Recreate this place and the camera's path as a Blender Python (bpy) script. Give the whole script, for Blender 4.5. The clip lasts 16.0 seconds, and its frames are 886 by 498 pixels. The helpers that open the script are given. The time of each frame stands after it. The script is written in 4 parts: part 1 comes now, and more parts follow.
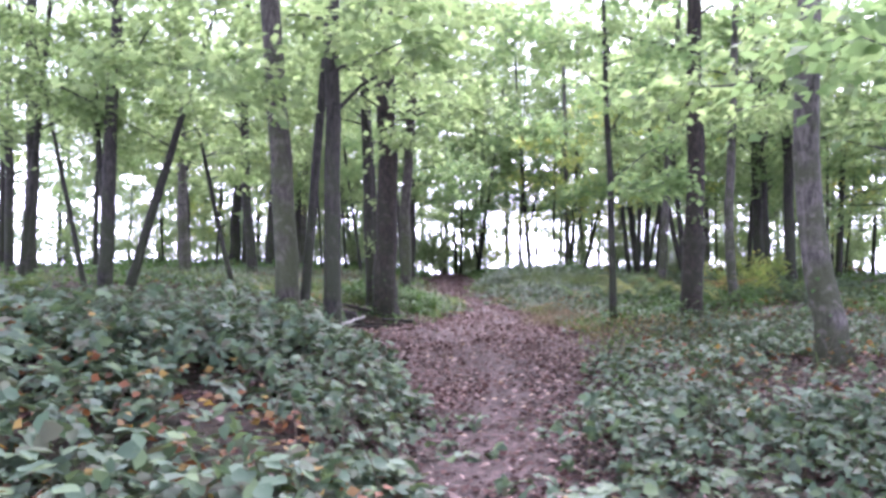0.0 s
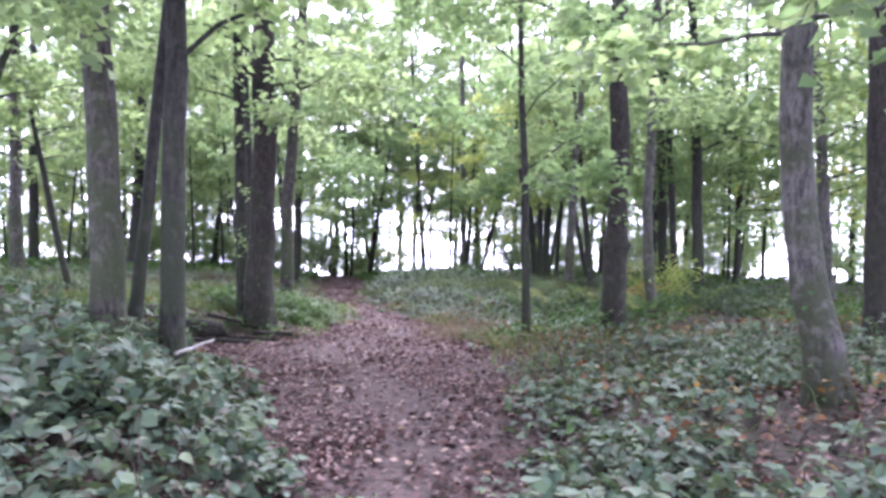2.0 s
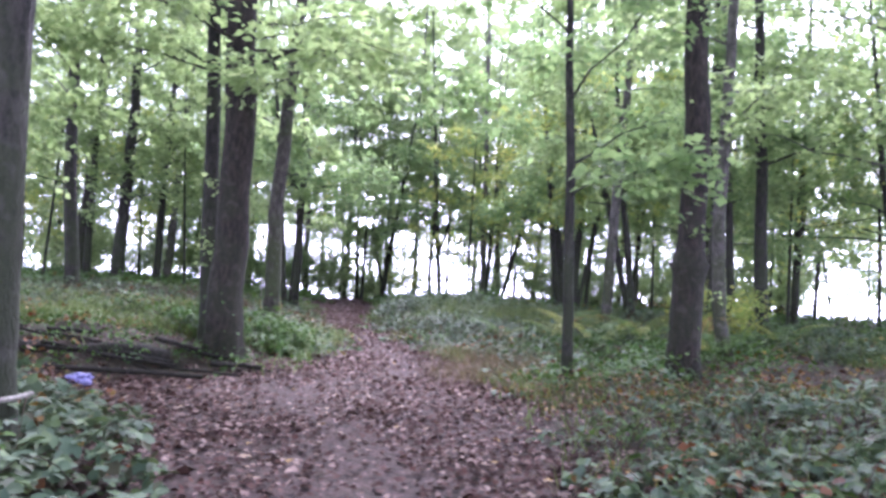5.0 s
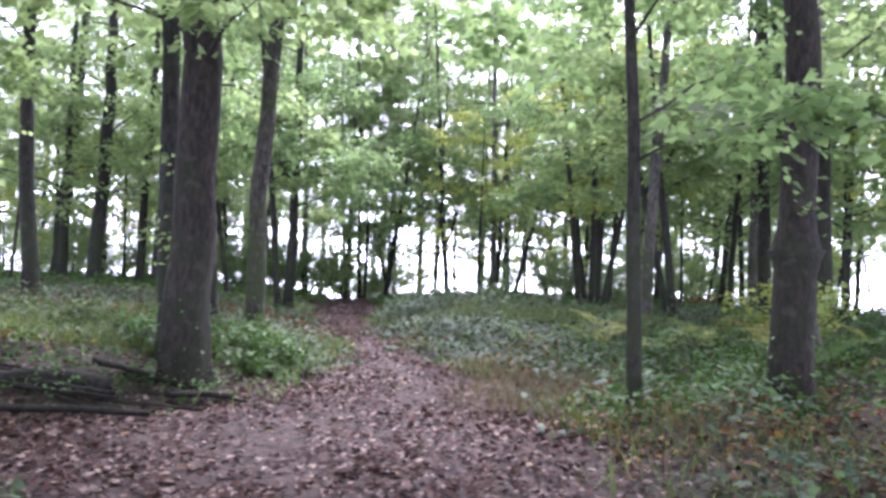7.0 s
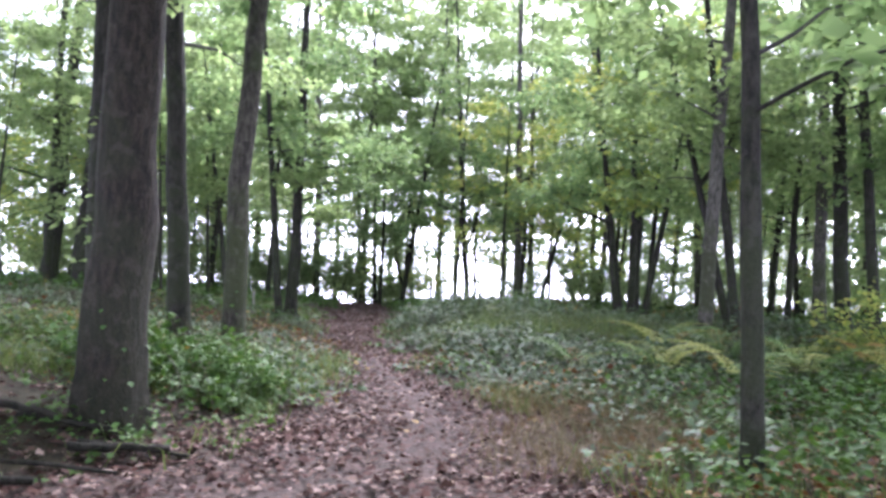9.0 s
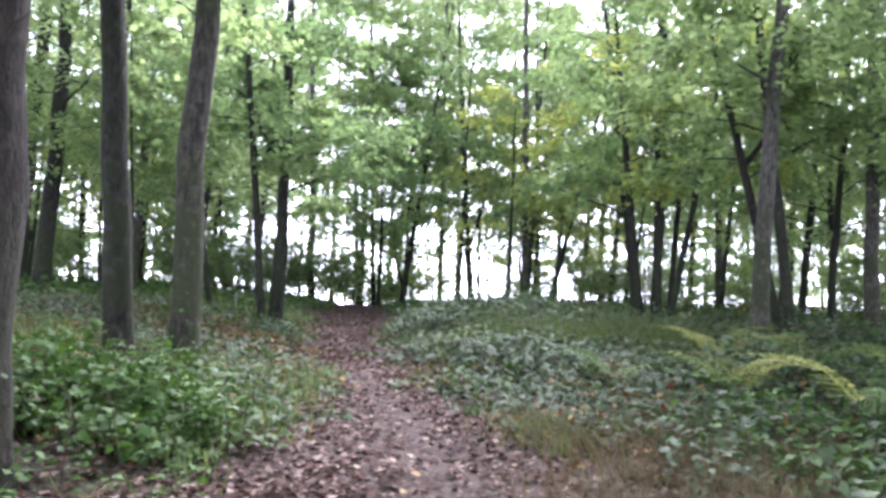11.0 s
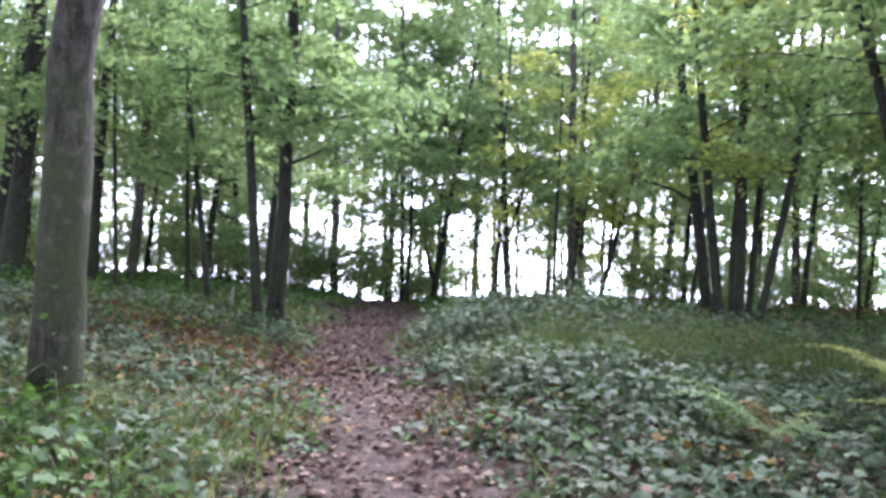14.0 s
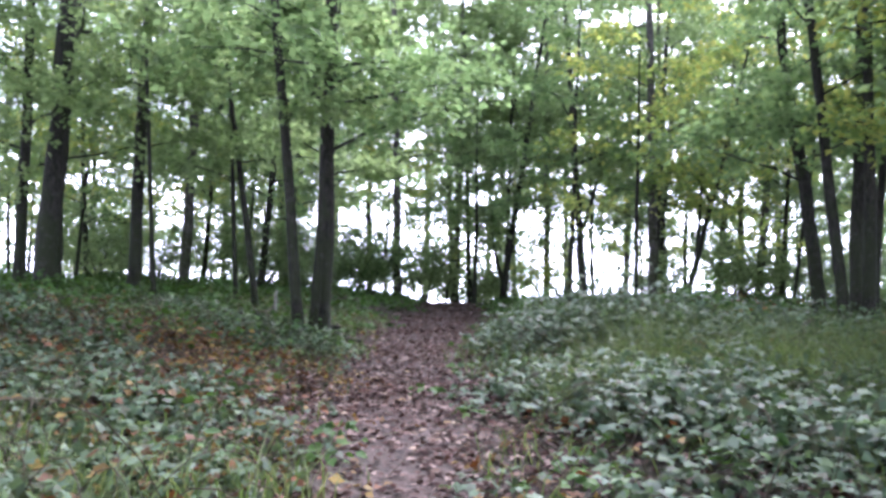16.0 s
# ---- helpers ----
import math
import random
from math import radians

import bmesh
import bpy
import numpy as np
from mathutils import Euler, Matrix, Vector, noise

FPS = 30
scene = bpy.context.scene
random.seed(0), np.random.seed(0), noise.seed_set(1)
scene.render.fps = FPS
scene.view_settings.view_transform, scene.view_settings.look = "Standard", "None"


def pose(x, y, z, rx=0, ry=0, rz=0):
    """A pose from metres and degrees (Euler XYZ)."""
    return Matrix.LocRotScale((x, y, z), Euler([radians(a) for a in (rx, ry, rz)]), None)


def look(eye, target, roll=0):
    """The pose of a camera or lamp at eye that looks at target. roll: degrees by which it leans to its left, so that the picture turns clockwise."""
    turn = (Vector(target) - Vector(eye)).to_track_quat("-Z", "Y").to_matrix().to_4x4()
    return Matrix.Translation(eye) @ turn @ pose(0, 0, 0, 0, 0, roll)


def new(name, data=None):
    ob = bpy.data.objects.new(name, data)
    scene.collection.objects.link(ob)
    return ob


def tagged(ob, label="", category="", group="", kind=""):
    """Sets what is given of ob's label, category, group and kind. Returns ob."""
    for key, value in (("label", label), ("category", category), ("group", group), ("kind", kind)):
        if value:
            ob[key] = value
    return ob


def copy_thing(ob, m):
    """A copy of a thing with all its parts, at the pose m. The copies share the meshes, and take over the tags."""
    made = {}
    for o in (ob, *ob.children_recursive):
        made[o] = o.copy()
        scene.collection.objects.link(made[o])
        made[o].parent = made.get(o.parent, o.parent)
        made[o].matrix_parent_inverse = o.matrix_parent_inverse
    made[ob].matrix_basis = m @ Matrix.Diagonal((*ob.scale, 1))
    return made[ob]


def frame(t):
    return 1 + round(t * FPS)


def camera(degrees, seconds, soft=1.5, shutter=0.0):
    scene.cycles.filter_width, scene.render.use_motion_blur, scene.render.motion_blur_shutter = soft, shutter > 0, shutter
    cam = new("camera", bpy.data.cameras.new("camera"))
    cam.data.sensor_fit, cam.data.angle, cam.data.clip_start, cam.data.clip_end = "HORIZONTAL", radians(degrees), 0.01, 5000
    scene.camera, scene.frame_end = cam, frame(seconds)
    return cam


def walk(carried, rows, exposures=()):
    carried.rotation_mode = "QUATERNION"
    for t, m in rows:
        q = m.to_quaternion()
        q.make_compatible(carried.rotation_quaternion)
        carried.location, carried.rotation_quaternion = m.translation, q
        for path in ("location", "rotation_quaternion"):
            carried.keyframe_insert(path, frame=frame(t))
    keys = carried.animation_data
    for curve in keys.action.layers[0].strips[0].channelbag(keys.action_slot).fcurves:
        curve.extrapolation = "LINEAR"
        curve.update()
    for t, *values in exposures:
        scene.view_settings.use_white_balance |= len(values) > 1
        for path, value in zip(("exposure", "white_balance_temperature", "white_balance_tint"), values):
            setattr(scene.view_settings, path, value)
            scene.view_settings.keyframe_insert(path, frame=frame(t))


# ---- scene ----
cam = camera(63.0, 16.0, soft=3.2)
METRES, EYE, TILT, LEAN, TURN = 15.5, 1.5, 0.0, 0.0, 0.0
ROWS = [
    (0.0, 0.0, 0.0, 0.0, -0.0, 0.0, 0.0),
    (0.5, -0.0021, 0.0346, -0.0006, -2.38, 0.45, -1.06),
    (1.0, -0.0021, 0.065, -0.0004, -6.12, 1.01, -0.09),
    (1.5, 0.0035, 0.1003, -0.0007, -7.19, 0.69, -0.45),
    (2.0, 0.0046, 0.1316, -0.0008, -8.57, 0.15, -0.8),
    (2.5, 0.0108, 0.1636, -0.0034, -9.72, 1.27, 0.59),
    (3.0, 0.0113, 0.1928, -0.0042, -10.21, 1.07, -1.74),
    (3.5, 0.0178, 0.2197, -0.0067, -10.32, 3.42, 0.12),
    (4.0, 0.0235, 0.2465, -0.0083, -8.41, 2.34, -1.42),
    (6.5, 0.0339, 0.4057, -0.0135, -6.96, 2.24, -3.21),
    (7.0, 0.0345, 0.4434, -0.0108, -6.97, 2.02, -1.77),
    (7.5, 0.0369, 0.4789, -0.0104, -5.77, 1.89, -0.77),
    (8.0, 0.0383, 0.5145, -0.0098, -5.39, 1.76, -2.34),
    (8.5, 0.0446, 0.5449, -0.0109, -6.11, 2.42, -1.34),
    (9.0, 0.048, 0.5801, -0.0118, -5.46, 2.32, -2.08),
    (11.5, 0.057, 0.7285, -0.0155, -5.53, 2.4, -1.49),
    (12.0, 0.0592, 0.7587, -0.0144, -5.79, 1.79, -1.21),
    (12.5, 0.0637, 0.7896, -0.0141, -4.57, 1.49, -1.31),
    (13.0, 0.0638, 0.8223, -0.0137, -4.62, 1.57, -0.27),
    (13.5, 0.0703, 0.8505, -0.0159, -3.79, 2.46, -0.02),
    (14.0, 0.0717, 0.8807, -0.0175, -2.67, 1.9, -2.21),
    (14.5, 0.0772, 0.9053, -0.0198, -2.76, 1.65, -1.69),
    (15.0, 0.0803, 0.9337, -0.0212, 0.08, 1.43, -2.29),
    (15.5, 0.0792, 0.9613, -0.021, 0.92, 1.73, -1.38),
    (16.0, 0.0814, 0.9928, -0.0214, 2.95, 1.9, -0.82),
]
STOPS = 2.3
walk(cam, [(t, pose(0, 0, EYE, TILT, LEAN, TURN) @ pose(METRES * x, METRES * y, METRES * z, 90 + pitch, roll, yaw)) for t, x, y, z, yaw, pitch, roll in ROWS],
     exposures=[(0.0, STOPS + 0.27, 5550, 36), (4.0, STOPS + 0.22, 5400, 38), (7.5, STOPS + 0.02, 5600, 29), (12.0, STOPS + 0.1, 5700, 23), (16.0, STOPS + 0.02, 5500, 25)])

# ---- world and sun: a bright, thinly overcast sky ----
world = bpy.data.worlds.new("sky")
scene.world = world
world.use_nodes = True
wn, wl = world.node_tree.nodes, world.node_tree.links
sky = wn.new("ShaderNodeTexSky")
sky.sky_type, sky.sun_disc = "NISHITA", False
sky.sun_elevation, sky.sun_rotation = radians(48), radians(20)
sky.dust_density, sky.air_density = 4.0, 1.0
grey = wn.new("ShaderNodeHueSaturation")
grey.inputs["Saturation"].default_value = 0.3
wl.new(sky.outputs[0], grey.inputs["Color"])
wl.new(grey.outputs[0], wn["Background"].inputs["Color"])
wn["Background"].inputs["Strength"].default_value = 0.15
sun = new("sun", bpy.data.lights.new("sun", "SUN"))
sun.data.energy, sun.data.angle, sun.data.color = 1.3, radians(25), (1.0, 0.96, 0.9)
sun.matrix_world = look((8, 22, 24), (0, 0, 0))


# ---- materials ----
def material(name):
    m = bpy.data.materials.new(name)
    m.use_nodes = True
    return m, m.node_tree.nodes, m.node_tree.links, m.node_tree.nodes["Principled BSDF"]


def ramp(nodes, stops):
    r = nodes.new("ShaderNodeValToRGB")
    while len(r.color_ramp.elements) < len(stops):
        r.color_ramp.elements.new(0.5)
    for e, (at, c) in zip(r.color_ramp.elements, stops):
        e.position, e.color = at, (*c, 1)
    return r


def noise_node(nodes, links, scale, detail=4, coords="Object", stretch=None):
    c = nodes.new("ShaderNodeTexCoord")
    n = nodes.new("ShaderNodeTexNoise")
    n.inputs["Scale"].default_value, n.inputs["Detail"].default_value = scale, detail
    out = c.outputs[coords]
    if stretch:
        mp = nodes.new("ShaderNodeMapping")
        mp.inputs["Scale"].default_value = stretch
        links.new(out, mp.inputs[0])
        out = mp.outputs[0]
    links.new(out, n.inputs["Vector"])
    return n


def mix_colour(nodes, links, fac, a, b, blend="MIX"):
    m = nodes.new("ShaderNodeMix")
    m.data_type, m.blend_type = "RGBA", blend
    for key, v in ((0, fac), (6, a), (7, b)):
        if isinstance(v, (int, float)):
            m.inputs[key].default_value = v
        elif isinstance(v, tuple):
            m.inputs[key].default_value = (*v, 1)
        else:
            links.new(v, m.inputs[key])
    return m.outputs[2]


def bump(nodes, links, height, strength, distance, shader):
    b = nodes.new("ShaderNodeBump")
    b.inputs["Strength"].default_value, b.inputs["Distance"].default_value = strength, distance
    links.new(height, b.inputs["Height"])
    links.new(b.outputs[0], shader.inputs["Normal"])


def leaf_material(name, colours, through_tint, share=0.45, rough=0.5, gloss=0.3):
    """Leaf: each leaf takes its own tone; part of the light passes through it."""
    m, n, l, p = material(name)
    geo = n.new("ShaderNodeNewGeometry")
    k = len(colours) - 1
    r = ramp(n, [(i / k, c) for i, c in enumerate(colours)])
    l.new(geo.outputs["Random Per Island"], r.inputs[0])
    patch = noise_node(n, l, 0.6, 2)
    col = mix_colour(n, l, patch.outputs[0], r.outputs[0], mix_colour(n, l, 0.35, r.outputs[0], colours[0]))
    l.new(col, p.inputs["Base Color"])
    p.inputs["Roughness"].default_value = rough + 0.12
    p.inputs["Specular IOR Level"].default_value = gloss
    tr = n.new("ShaderNodeBsdfTranslucent")
    l.new(mix_colour(n, l, 1.0, col, through_tint, "MULTIPLY"), tr.inputs["Color"])
    mx = n.new("ShaderNodeMixShader")
    mx.inputs[0].default_value = share
    l.new(p.outputs[0], mx.inputs[1])
    l.new(tr.outputs[0], mx.inputs[2])
    l.new(mx.outputs[0], n["Material Output"].inputs["Surface"])
    return m


def bark_material(name, dark, light, moss, ridge=1.0, mossy=0.5):
    """Bark with ridges, pale lichen spots and moss that grows thickest on the foot of the trunk."""
    m, n, l, p = material(name)
    grain = noise_node(n, l, 16, 8, stretch=(1.6, 1.6, 0.45))
    patch = noise_node(n, l, 2.3, 6)
    fine = noise_node(n, l, 70, 6, stretch=(1, 1, 0.5))
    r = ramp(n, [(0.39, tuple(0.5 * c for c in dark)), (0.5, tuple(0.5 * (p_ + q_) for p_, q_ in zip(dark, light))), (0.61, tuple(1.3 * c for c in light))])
    l.new(mix_colour(n, l, 0.35, grain.outputs[0], fine.outputs[0]), r.inputs[0])
    where = n.new("ShaderNodeTexCoord")
    axes = n.new("ShaderNodeSeparateXYZ")
    l.new(where.outputs["Object"], axes.inputs[0])
    height = n.new("ShaderNodeMapRange")
    for key, v in ((1, 0.0), (2, 2.6), (3, 0.22), (4, -0.06)):
        height.inputs[key].default_value = v
    l.new(axes.outputs[2], height.inputs[0])
    add = n.new("ShaderNodeMath")
    l.new(patch.outputs[0], add.inputs[0])
    l.new(height.outputs[0], add.inputs[1])
    r2 = ramp(n, [(0.48, (0, 0, 0)), (0.6, (mossy + 0.3, mossy + 0.3, mossy + 0.3))])
    l.new(add.outputs[0], r2.inputs[0])
    green = mix_colour(n, l, fine.outputs[0], tuple(0.55 * c for c in moss), tuple(1.45 * c for c in moss))
    col = mix_colour(n, l, r2.outputs[0], r.outputs[0], green)
    spots = noise_node(n, l, 9, 7)
    r3 = ramp(n, [(0.56, (0, 0, 0)), (0.66, (0.55, 0.55, 0.55))])
    l.new(spots.outputs[0], r3.inputs[0])
    pale = tuple(min(1, 1.4 * c + 0.015) for c in light)
    col = mix_colour(n, l, r3.outputs[0], col, pale)
    l.new(col, p.inputs["Base Color"])
    p.inputs["Roughness"].default_value = 0.9
    h = mix_colour(n, l, 0.45, grain.outputs[0], fine.outputs[0])
    bump(n, l, h, 0.9, 0.035 * ridge, p)
    return m


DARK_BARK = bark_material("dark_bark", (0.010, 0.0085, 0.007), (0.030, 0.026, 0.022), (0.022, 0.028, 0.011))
GREY_BARK = bark_material("grey_bark", (0.05, 0.045, 0.04), (0.095, 0.086, 0.078), (0.036, 0.042, 0.018), 0.6, 0.6)
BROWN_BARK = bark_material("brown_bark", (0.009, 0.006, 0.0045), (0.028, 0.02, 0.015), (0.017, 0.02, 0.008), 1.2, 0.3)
PALE_WOOD = bark_material("pale_dead_wood", (0.17, 0.155, 0.14), (0.33, 0.31, 0.3), (0.18, 0.17, 0.14), 0.5, 0.1)
ROTTEN = bark_material("rotten_wood", (0.008, 0.006, 0.005), (0.022, 0.016, 0.013), (0.014, 0.016, 0.008), 1.0, 0.0)

CANOPY = leaf_material("canopy_leaf", [(0.087, 0.131, 0.056), (0.12, 0.176, 0.075), (0.16, 0.224, 0.098), (0.192, 0.252, 0.113)], (2.7, 2.5, 2.3), 0.6)
CANOPY_DEEP = leaf_material("canopy_leaf_deep", [(0.074, 0.12, 0.05), (0.102, 0.157, 0.067), (0.132, 0.192, 0.08)], (2.7, 2.55, 2.3), 0.58)
CANOPY_YELLOW = leaf_material("canopy_leaf_yellowing", [(0.11, 0.165, 0.05), (0.165, 0.225, 0.067), (0.24, 0.27, 0.078), (0.28, 0.265, 0.078)], (2.4, 2.3, 1.9), 0.6)
BRAMBLE = leaf_material("bramble_leaf", [(0.055, 0.09, 0.054), (0.092, 0.146, 0.09), (0.128, 0.187, 0.114), (0.145, 0.205, 0.09), (0.115, 0.16, 0.12), (0.09, 0.078, 0.045), (0.075, 0.12, 0.066)], (1.0, 1.0, 0.6), 0.25, 0.46, 0.3)
AUTUMN = leaf_material("autumn_leaf", [(0.10, 0.045, 0.025), (0.2, 0.075, 0.025), (0.11, 0.055, 0.03), (0.36, 0.25, 0.06), (0.13, 0.06, 0.03)], (1.0, 0.9, 0.5), 0.25)
HERB = leaf_material("herb_leaf", [(0.045, 0.095, 0.03), (0.075, 0.15, 0.035), (0.11, 0.2, 0.045)], (1.0, 1.0, 0.5), 0.3)
FERNS = [leaf_material("bracken_leaf_green", [(0.10, 0.18, 0.06), (0.16, 0.25, 0.08)], (1.0, 1.0, 0.6), 0.35),
         leaf_material("bracken_leaf_yellow", [(0.30, 0.34, 0.11), (0.40, 0.40, 0.13)], (1.0, 1.0, 0.6), 0.35),
         leaf_material("bracken_leaf_rust", [(0.34, 0.17, 0.06), (0.42, 0.27, 0.1)], (1.0, 1.0, 0.6), 0.3)]
MOSSY_BARK = bark_material("mossy_grey_bark", (0.024, 0.02, 0.016), (0.06, 0.052, 0.044), (0.034, 0.042, 0.016), 0.6, 0.6)
CANE = bark_material("bramble_cane", (0.04, 0.022, 0.018), (0.085, 0.05, 0.04), (0.05, 0.055, 0.025), 0.2, 0.2)
GRASS = leaf_material("grass_blade", [(0.1, 0.155, 0.055), (0.145, 0.215, 0.07), (0.18, 0.24, 0.09), (0.24, 0.24, 0.125)], (1.0, 1.0, 0.6), 0.4)
STRAW = leaf_material("dry_grass", [(0.16, 0.125, 0.075), (0.25, 0.2, 0.13), (0.12, 0.12, 0.05)], (1.0, 0.95, 0.7), 0.3)
LITTER = leaf_material("fallen_leaf", [(0.024, 0.014, 0.012), (0.06, 0.034, 0.03), (0.102, 0.058, 0.052), (0.165, 0.104, 0.094), (0.4, 0.3, 0.27), (0.038, 0.022, 0.019), (0.118, 0.06, 0.05)], (1.0, 0.85, 0.6), 0.1, 0.7, 0.06)


# ---- plan: the trodden path and the lie of the land ----
PATH_Y = (-6, 5, 7, 9.6, 11.2, 12.2, 13.2, 14.2, 16, 17.8, 19, 22, 25, 29, 33, 37, 46)
PATH_L = (-0.3, -0.1, -0.4, -0.8, -1.3, -2.3, -2.3, -0.35, 0.1, 0.5, 0.48, -0.05, -0.45, -0.7, -0.8, -0.6, -0.6)
PATH_R = (0.9, 0.8, 1.5, 1.95, 2.3, 2.4, 2.4, 2.4, 2.2, 1.75, 1.4, 1.05, 1.1, 1.4, 1.6, 1.4, 1.4)
rng = np.random.default_rng(7)


def off_path(x, y):
    """Metres outside the path to either side (negative: on it)."""
    wob = 0.12 * np.sin(2.3 * y + 0.7 * x) + 0.08 * np.sin(5.1 * y)
    return np.interp(y, PATH_Y, PATH_L) + wob - x, x - np.interp(y, PATH_Y, PATH_R) + wob


def ground_z(x, y):
    x, y = np.asarray(x, float), np.asarray(y, float)
    dl, dr = off_path(x, y)
    dl, dr = np.maximum(dl, 0), np.maximum(dr, 0)
    z = 0.85 * (1 - np.exp(-dl / 4.5)) + 0.36 * (1 - np.exp(-dr / 3.0))
    z = z + 0.45 * np.exp(-((x + 2.2) ** 2 / 5 + (y - 6.6) ** 2 / 9)) * np.minimum(1, dl / 0.9)
    z = z + 0.16 * np.exp(-((x - 3.8) ** 2 / 3 + (y - 7) ** 2 / 8))
    z = z + 0.22 * np.exp(-((x - 2.9) ** 2 / 2.2 + (y - 24.5) ** 2 / 5)) * np.minimum(1, dr / 0.6)
    rough = np.minimum(1, (dl + dr) / 1.5)
    z = z + rough * (0.05 * np.sin(1.3 * x + 2.1) * np.cos(1.1 * y) + 0.03 * np.sin(3.7 * x - 2.9 * y))
    z = z + 0.012 * np.sin(4.2 * x + 1.0) * np.sin(3.1 * y)
    over = np.maximum(0, np.hypot(x / np.where(x < 0, 22.0, 28.0), (y - 10) / np.where(y > 10, 33.0, 45.0)) - 1) * 30
    return z - np.minimum(9.0, 0.03 * over ** 2)


def gz(x, y):
    return float(ground_z(x, y))


def raw_mesh(name, verts, faces_flat, sides):
    """A mesh from arrays in which every face has the same number of corners."""
    me = bpy.data.meshes.new(name)
    me.vertices.add(len(verts))
    me.vertices.foreach_set("co", np.asarray(verts, np.float32).ravel())
    flat = np.asarray(faces_flat, np.int32).ravel()
    me.loops.add(len(flat))
    me.loops.foreach_set("vertex_index", flat)
    count = len(flat) // sides
    me.polygons.add(count)
    me.polygons.foreach_set("loop_start", np.arange(count, dtype=np.int32) * sides)
    me.update(calc_edges=True)
    return me


def smooth(me):
    me.polygons.foreach_set("use_smooth", np.ones(len(me.polygons), bool))
    return me


def part(name, me, mat, parent=None, label=""):
    ob = new(name, me)
    if mat and not me.materials:
        me.materials.append(mat)
    if parent:
        ob.parent = parent
    if label:
        ob["label"] = label
    return ob


# ---- ground: one sheet from the path to the horizon ----
def ground():
    def lines(lo, hi, near, far_lo, far_hi, grow):
        mid = list(np.arange(lo, hi, near))
        a, s = lo, near
        while a > far_lo:
            s *= grow
            a -= s
            mid.insert(0, a)
        b, s = hi, near
        while b < far_hi:
            mid.append(b)
            s *= grow
            b += s
        return np.array(mid)
    xs, ys = lines(-6, 8, 0.2, -1500, 1500, 1.16), lines(-2, 44, 0.24, -1500, 1500, 1.13)
    gx, gy = np.meshgrid(xs, ys)
    bumps = 0.015 * rng.standard_normal(gx.shape) * (np.abs(gx) < 30)
    v = np.stack([gx, gy, ground_z(gx, gy) + bumps], -1).reshape(-1, 3)
    w, h = len(xs), len(ys)
    i = (np.arange(h - 1)[:, None] * w + np.arange(w - 1)[None]).ravel()
    me = smooth(raw_mesh("ground", v, np.stack([i, i + 1, i + w + 1, i + w], -1), 4))
    dl, dr = off_path(gx, gy)
    trod = 1 - np.clip((np.maximum(dl, dr) + 0.25) / 0.6, 0, 1)
    me.attributes.new("trodden", "FLOAT", "POINT").data.foreach_set("value", trod.ravel().astype(np.float32))
    m, n, l, p = material("forest_floor")
    at = n.new("ShaderNodeAttribute")
    at.attribute_name = "trodden"
    big, small, fleck = noise_node(n, l, 0.9, 5), noise_node(n, l, 11, 6), noise_node(n, l, 45, 3)
    soil = ramp(n, [(0.3, (0.022, 0.016, 0.012)), (0.55, (0.042, 0.03, 0.022)), (0.75, (0.05, 0.05, 0.024))])
    l.new(small.outputs[0], soil.inputs[0])
    green = ramp(n, [(0.4, (0, 0, 0)), (0.6, (1, 1, 1))])
    l.new(big.outputs[0], green.inputs[0])
    rough_ground = mix_colour(n, l, green.outputs[0], soil.outputs[0], (0.036, 0.034, 0.018))
    trail = ramp(n, [(0.3, (0.026, 0.017, 0.015)), (0.5, (0.062, 0.043, 0.039)), (0.7, (0.12, 0.087, 0.08))])
    l.new(mix_colour(n, l, 0.5, small.outputs[0], fleck.outputs[0]), trail.inputs[0])
    cells = n.new("ShaderNodeTexVoronoi")
    cells.inputs["Scale"].default_value = 24
    warp = noise_node(n, l, 14, 3)
    spot = n.new("ShaderNodeTexCoord")
    l.new(mix_colour(n, l, 0.04, spot.outputs["Object"], warp.outputs["Color"]), cells.inputs["Vector"])
    tone = ramp(n, [(0.1, (0.45, 0.4, 0.4)), (0.5, (0.95, 0.85, 0.82)), (0.85, (1.5, 1.35, 1.3)), (1.0, (2.6, 2.4, 2.3))])
    l.new(cells.outputs["Color"], tone.inputs[0])
    both = mix_colour(n, l, at.outputs["Fac"], rough_ground, trail.outputs[0])
    l.new(mix_colour(n, l, 0.85, both, mix_colour(n, l, 1.0, both, tone.outputs[0], "MULTIPLY")), p.inputs["Base Color"])
    p.inputs["Roughness"].default_value = 0.92
    bump(n, l, mix_colour(n, l, 0.5, small.outputs[0], fleck.outputs[0]), 0.9, 0.04, p)
    ob = part("ground", me, m)
    return tagged(ob, "brown forest floor with a trodden leaf-strewn path", "ground", kind="structure")


# ---- leaves, blades and tubes ----
LEAF = np.array([(0, 0, 0), (0.28, -0.30, 0.05), (0.66, -0.25, 0.03), (1, 0, -0.1), (0.66, 0.25, 0.03), (0.28, 0.30, 0.05)])
LEAF_F = np.array([(0, 3, 2, 1), (0, 5, 4, 3)])


def unit(a):
    return a / np.maximum(np.linalg.norm(a, axis=-1, keepdims=True), 1e-6)


SIMPLE = np.array([(0, 0, 0), (0.45, -0.36, 0.1), (1, 0, -0.06), (0.45, 0.36, 0.1)])
SIMPLE_F = np.array([(0, 3, 2, 1)])


